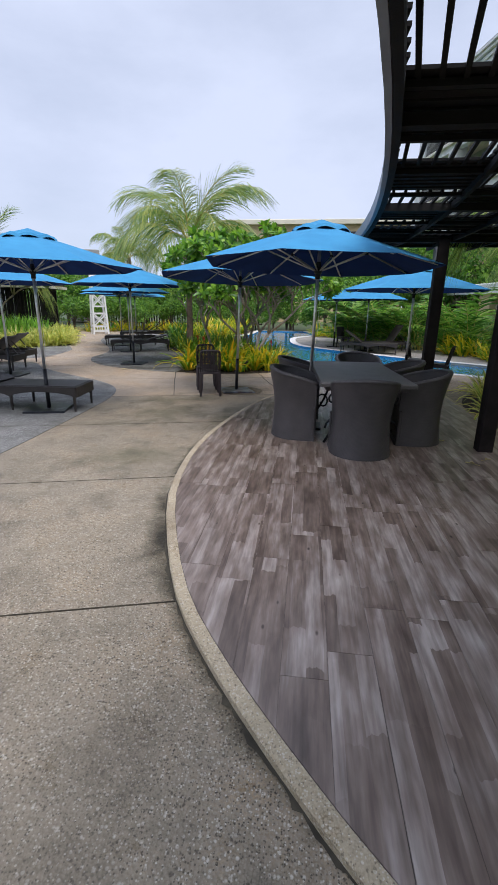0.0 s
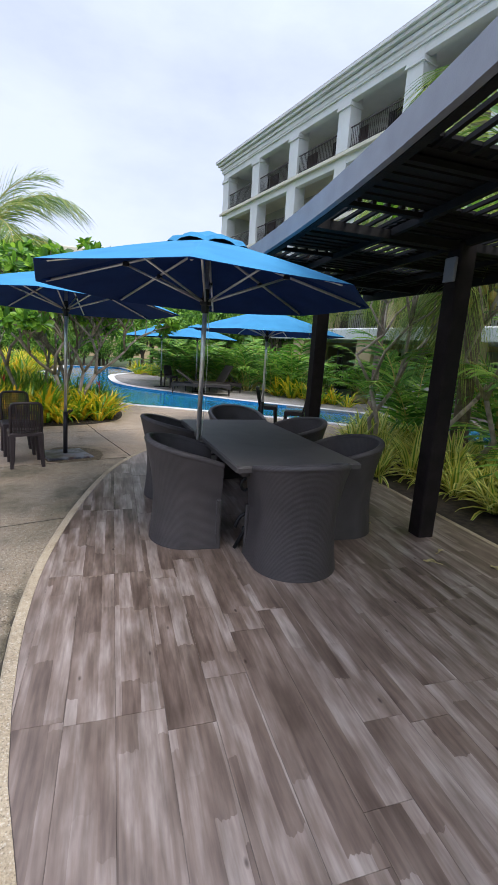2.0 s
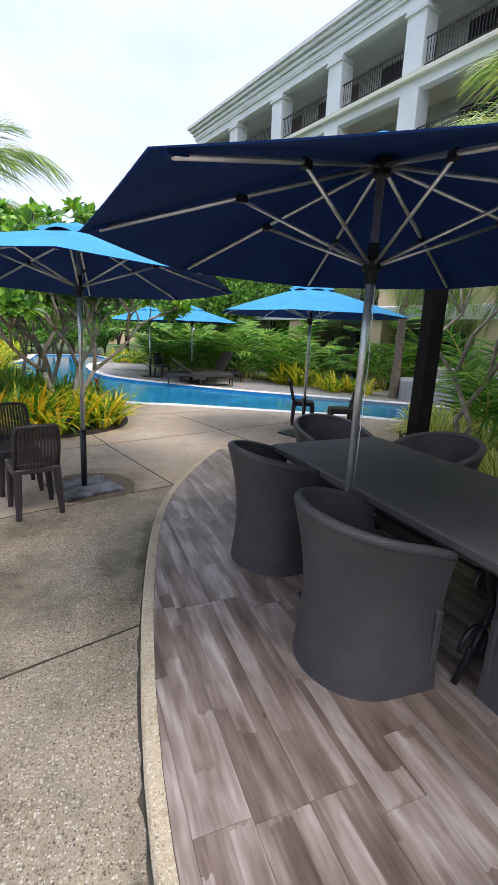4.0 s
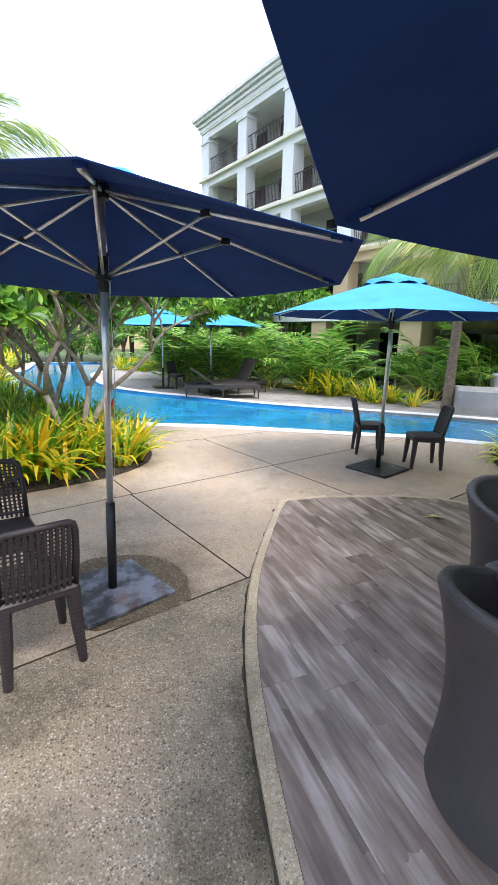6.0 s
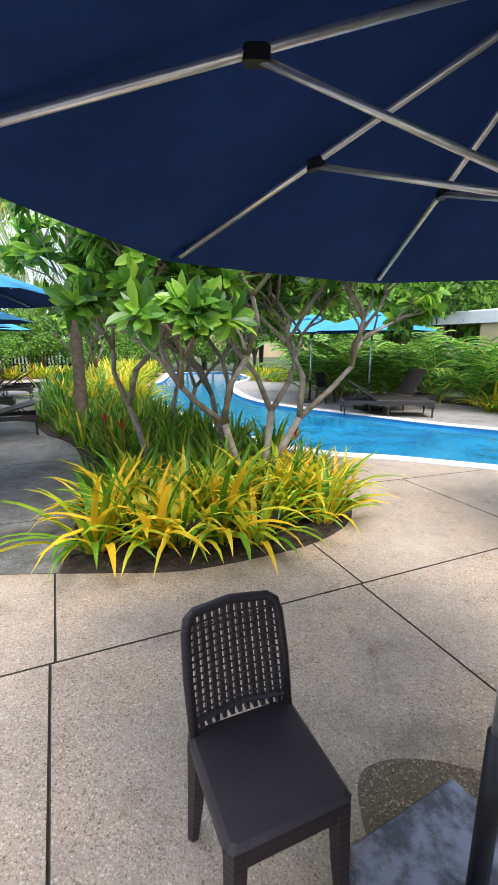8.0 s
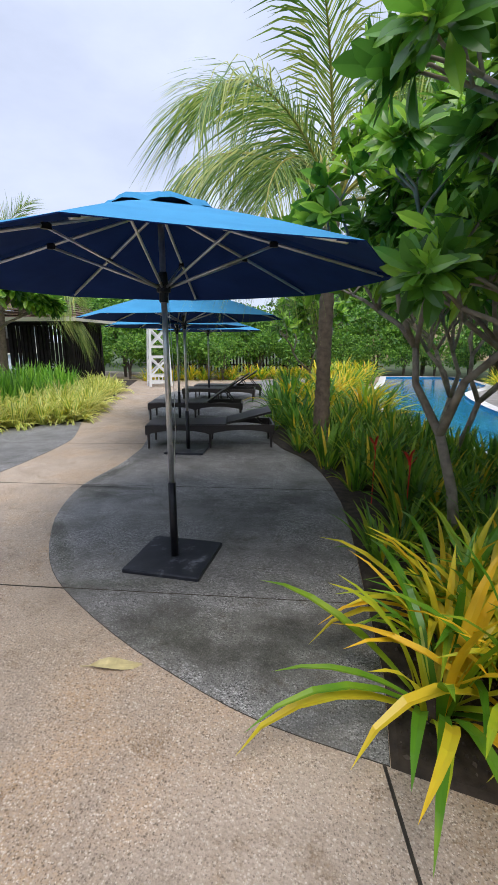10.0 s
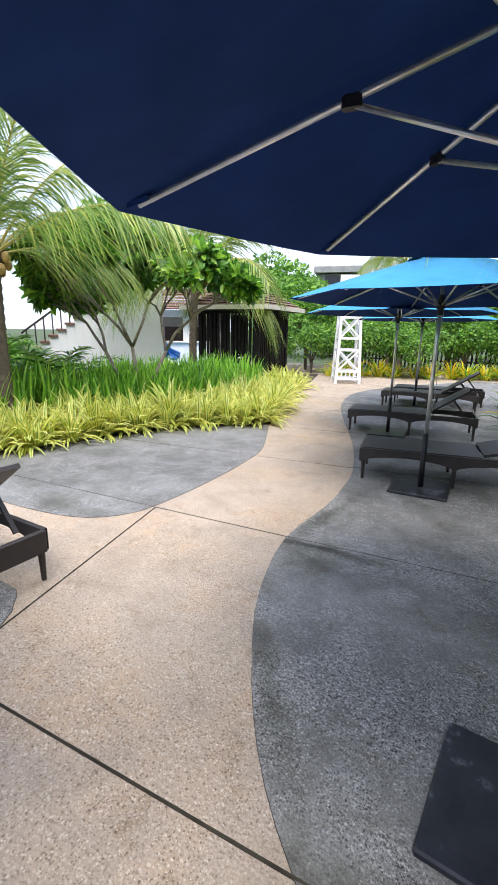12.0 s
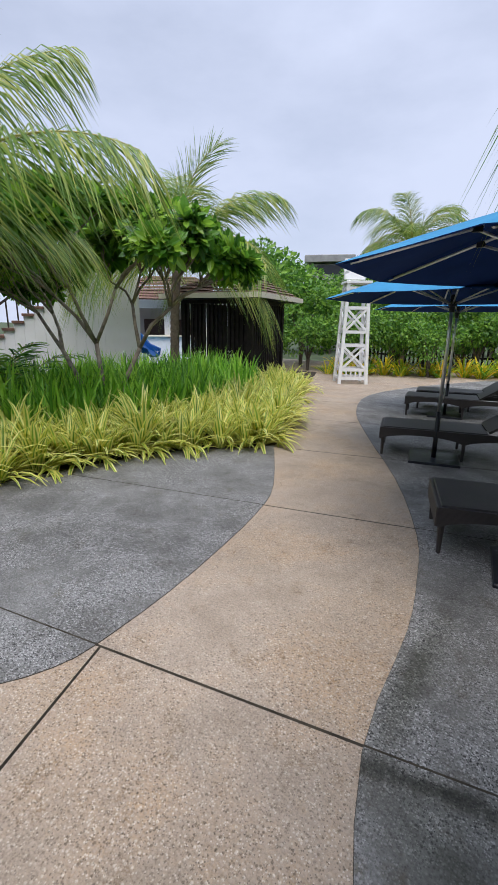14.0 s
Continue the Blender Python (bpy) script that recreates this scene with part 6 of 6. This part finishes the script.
def areca_palm(x, y, s, label, z=-0.08):
    t = thing("areca_palm", pose(x, y, z, 0, 0, rnd.uniform(0, 360)), label, "palm", "areca palms")
    s *= 1.2
    t.scale = (s, s, s)
    a, b = rnd.choice(masters)
    tagged(part("stem_base", a, None, t), kind="stuff")
    tagged(part("foliage", b, None, t), kind="stuff")
    return t


for x, y in ((3.3, 21.7), (3.5, 21.0), (3.7, 20.3), (4.5, 19.8), (5.2, 19.2), (5.9, 18.6), (6.6, 18.0), (7.3, 17.6), (4.0, 22.6), (4.4, 21.5), (5.4, 20.6), (6.4, 19.7), (7.5, 19.0), (8.6, 18.6), (9.6, 15.6), (10.4, 14.4)):
    areca_palm(x, y, rnd.uniform(0.85, 1.15), "feathery areca palm in the hedge across the pool")
for x, y in ((6.0, 8.7), (6.9, 4.4), (6.2, 1.9), (6.9, 7.5), (5.2, -0.6), (7.6, 2.6), (6.0, 5.6), (7.4, 6.0), (6.6, 3.2)):
    areca_palm(x, y, rnd.uniform(0.9, 1.2), "shaded areca palm in the east bed", 0.0)
for x, y in ((-12.4, 15.2), (-13.2, 14.4), (-12.8, 13.0)):
    areca_palm(x, y, rnd.uniform(0.75, 0.95), "areca palm behind the lily bed", 0.0)


def shrub_mesh(seed, n, leaf=0.16, lumps=9, flat=0.8):
    """A crown of leaves set over many small lumps, with gaps between."""
    r, gg = random.Random(seed), Geo()
    cs = []
    for k in range(lumps):
        a, e = r.uniform(0, 6.28), r.uniform(-0.3, 1.2)
        q = r.uniform(0.35, 0.78)
        cs.append((Vector((math.cos(a) * math.cos(e) * q, math.sin(a) * math.cos(e) * q, 0.15 + math.sin(e) * q * flat)), r.uniform(0.24, 0.46)))
    for k in range(n):
        c, rad = r.choice(cs)
        d = Vector((r.gauss(0, 1), r.gauss(0, 1), r.gauss(0.25, 1))).normalized()
        p = c + d * rad * r.uniform(0.7, 1.05)
        ld = (d + Vector((r.uniform(-.8, .8), r.uniform(-.8, .8), r.uniform(-.9, .3)))).normalized()
        side = ld.cross(d)
        if side.length < 0.05:
            continue
        side.normalize()
        L = leaf * r.uniform(0.6, 1.2)
        w = L * 0.24
        gg.add([p, p + ld * L * 0.5 - side * w, p + ld * L - d * L * 0.15, p + ld * L * 0.5 + side * w], [(0, 1, 2), (0, 2, 3)])
    return gg


shrubs = [shrub_mesh(20 + k, 3600, 0.13).mesh("crown", M_BUSH) for k in range(3)]
limb = Geo()
for k in range(6):
    a = k * 1.05
    limb.tube([(0, 0, -1.0), (0.05 * math.cos(a), 0.05 * math.sin(a), -0.4), (0.4 * math.cos(a), 0.4 * math.sin(a), 0.35)], [0.05, 0.035, 0.012], 6)
limb_mesh = limb.mesh("trunk", M_BARK_DARK)


def tree(x, y, z, sx, sz, label, name="broadleaf_tree", group="background trees"):
    """A leafy tree or shrub; z: height of the crown's middle, sx and sz its half width and half height."""
    t = thing(name, pose(x, y, 0, 0, 0, rnd.uniform(0, 360)), label, "tree" if name != "shrub" else "shrub", group)
    part("crown", rnd.choice(shrubs), None, t, at=Matrix.Translation((0, 0, z)) @ Matrix.Diagonal((sx, sx, sz, 1)))
    part("trunk", limb_mesh, None, t, at=Matrix.Translation((0, 0, z)) @ Matrix.Diagonal((sx * 0.8, sx * 0.8, z + 0.15, 1)))
    return t


for x, y, z, sx, sz in ((-15.5, 28.5, 2.0, 2.4, 2.2), (-12.8, 31.0, 1.9, 2.2, 2.0), (-10.0, 32.0, 1.7, 2.0, 1.8), (-6.0, 33.5, 2.0, 2.2, 2.0), (-3.2, 35.5, 2.8, 2.6, 2.8), (0.2, 35.5, 2.8, 2.6, 2.8), (3.4, 33.5, 2.9, 2.6, 2.9), (6.0, 30.0, 2.8, 2.5, 2.9), (6.8, 26.0, 2.6, 2.4, 2.6), (5.2, 24.0, 1.9, 1.8, 1.9), (8.6, 23.0, 2.4, 2.0, 2.3), (-22.0, 36.0, 3.4, 3.6, 3.2), (-17.5, 38.0, 2.5, 2.9, 2.4), (-28.0, 27.0, 4.6, 4.0, 4.2), (-9.0, 43.0, 2.6, 3.0, 2.6), (-26.0, 17.0, 3.4, 3.2, 3.2), (-2.6, 32.5, 1.6, 1.7, 1.7), (0.0, 33.0, 1.7, 1.8, 1.8), (2.6, 30.5, 1.6, 1.6, 1.7), (-5.2, 31.6, 1.5, 1.5, 1.5), (4.0, 27.5, 1.6, 1.6, 1.7), (-8.2, 30.0, 1.4, 1.4, 1.5), (-13.6, 27.6, 1.5, 1.5, 1.6)):
    tree(x, y, z, sx, sz, "dense green tree behind the pool garden")
for x, y, z, sx, sz in ((-14.5, 15.2, 0.65, 0.9, 0.7), (-15.0, 13.2, 0.8, 1.0, 0.9), (-14.2, 11.4, 0.9, 1.1, 1.1), (9.6, 17.0, 0.6, 0.7, 0.8), (10.8, 16.0, 0.7, 0.8, 0.9), (8.5, 17.8, 0.5, 0.6, 0.7), (-8.5, 27.2, 0.9, 1.1, 1.0), (-11.0, 27.2, 1.0, 1.2, 1.2), (-6.2, 29.6, 0.9, 1.0, 1.0), (-14.0, 25.6, 1.0, 1.2, 1.2), (-12.6, 26.4, 0.9, 1.1, 1.1), (-9.8, 27.9, 1.0, 1.1, 1.3), (-7.4, 29.2, 1.0, 1.1, 1.2), (-5.0, 30.5, 1.0, 1.1, 1.2), (-10.6, 29.5, 1.7, 1.5, 1.7), (-8.2, 31.0, 1.6, 1.5, 1.6), (-3.6, 31.0, 0.9, 1.0, 1.0), (-2.3, 31.6, 0.8, 1.1, 1.1), (-0.9, 32.2, 0.8, 1.1, 1.1), (0.5, 32.2, 0.8, 1.1, 1.1), (1.9, 31.6, 0.8, 1.1, 1.1)):
    tree(x, y, z, sx, sz, "rounded dark green shrub", "shrub", "shrubs")
for x, y, z, sx, sz in ((8.2, 0.4, 1.5, 1.4, 1.5), (6.6, -3.4, 2.5, 2.2, 2.4), (6.3, 3.1, 0.75, 0.85, 0.75), (6.2, 5.4, 0.7, 0.75, 0.7), (-15.5, 9.0, 3.0, 2.6, 2.8), (-15.0, 3.0, 3.2, 2.8, 3.0), (-14.0, -3.5, 3.2, 2.8, 3.0), (-7.0, -9.0, 3.2, 3.0, 3.0), (0.0, -10.0, 3.2, 3.0, 3.0), (6.0, -9.0, 3.2, 3.0, 3.0)):
    tree(x, y, z, sx, sz, "shaded leafy tree closing the garden", "broadleaf_tree", "garden trees")

# red heliconia flowers and garden lights in the middle bed
for x, y in ((-1.75, 13.4), (-1.45, 12.9), (0.55, 12.2)):
    gg = Geo()
    gg.tube([(0, 0, 0), (0.01, 0.01, 0.62)], 0.006, 5)
    for k in range(5):
        a = k * 1.3
        blade(gg, (0, 0, 0.55 + 0.02 * k), a, 0.13, 0.03, radians(60), radians(30), 3)
    single("red_flower", gg, M_FLOWER_R, pose(x, y, 0), "small red torch-shaped flower among the leaves", "flower", "red flowers")
for x, y in ((-0.62, 10.72), (0.05, 10.80)):
    li = thing("garden_light", pose(x, y, 0.008), "small black garden spotlight on a spike", "garden light", "garden lights")
    part("spike", Geo().tube([(0, 0, 0), (0, 0, 0.16)], 0.012, 8), M_PLASTIC_BLACK, li)
    part("head", Geo().tube([(-0.03, 0, 0.15), (0.0, 0, 0.19), (0.05, 0, 0.24), (0.07, 0, 0.26)], [0.02, 0.038, 0.042, 0.04], 10), M_PLASTIC_BLACK, li)
leaf_flat(pose(-3.02, 10.62, 0.0, 0, 0, 20), "large dry yellow leaf on the concrete", 0.26, 0.085)
leaf_flat(pose(3.0, 8.55, DZ + 0.002, 0, 0, -20), "dry pale leaf on the deck tiles", 0.15, 0.07)
for x, y, a in ((3.35, 4.7, 30), (3.6, 4.35, 80), (3.2, 4.55, 140), (3.75, 4.0, 200), (3.05, 5.35, 10)):
    leaf_flat(pose(x, y, DZ + 0.002, 0, 0, a), "curled brown leaf on the deck tiles", 0.09, 0.04)

# ---- deck tiles, one by one ----
tile_poly = inset(DECK, 0.068)
r = random.Random(21)
x = 0.05
while x < 4.1:
    y = -0.9 - r.uniform(0, 1.2)
    while y < 9.5:
        q = [(x + 0.0008, y + 0.0008), (x + 0.1992, y + 0.0008), (x + 0.1992, y + 1.1992), (x + 0.0008, y + 1.1992)]
        for (ax, ay), (bx, by) in zip(tile_poly, tile_poly[1:] + tile_poly[:1]):
            if q:
                q = clip(q, ax, ay, by - ay, ax - bx)
        q = tidy(q) if q else q
        if len(q) > 2:
            part("plank_tile", Geo().prism(ccw(q), DZ - 0.02, DZ + 0.0008 * r.random()), M_PLANK, deck)
        y += 1.2
    x += 0.2
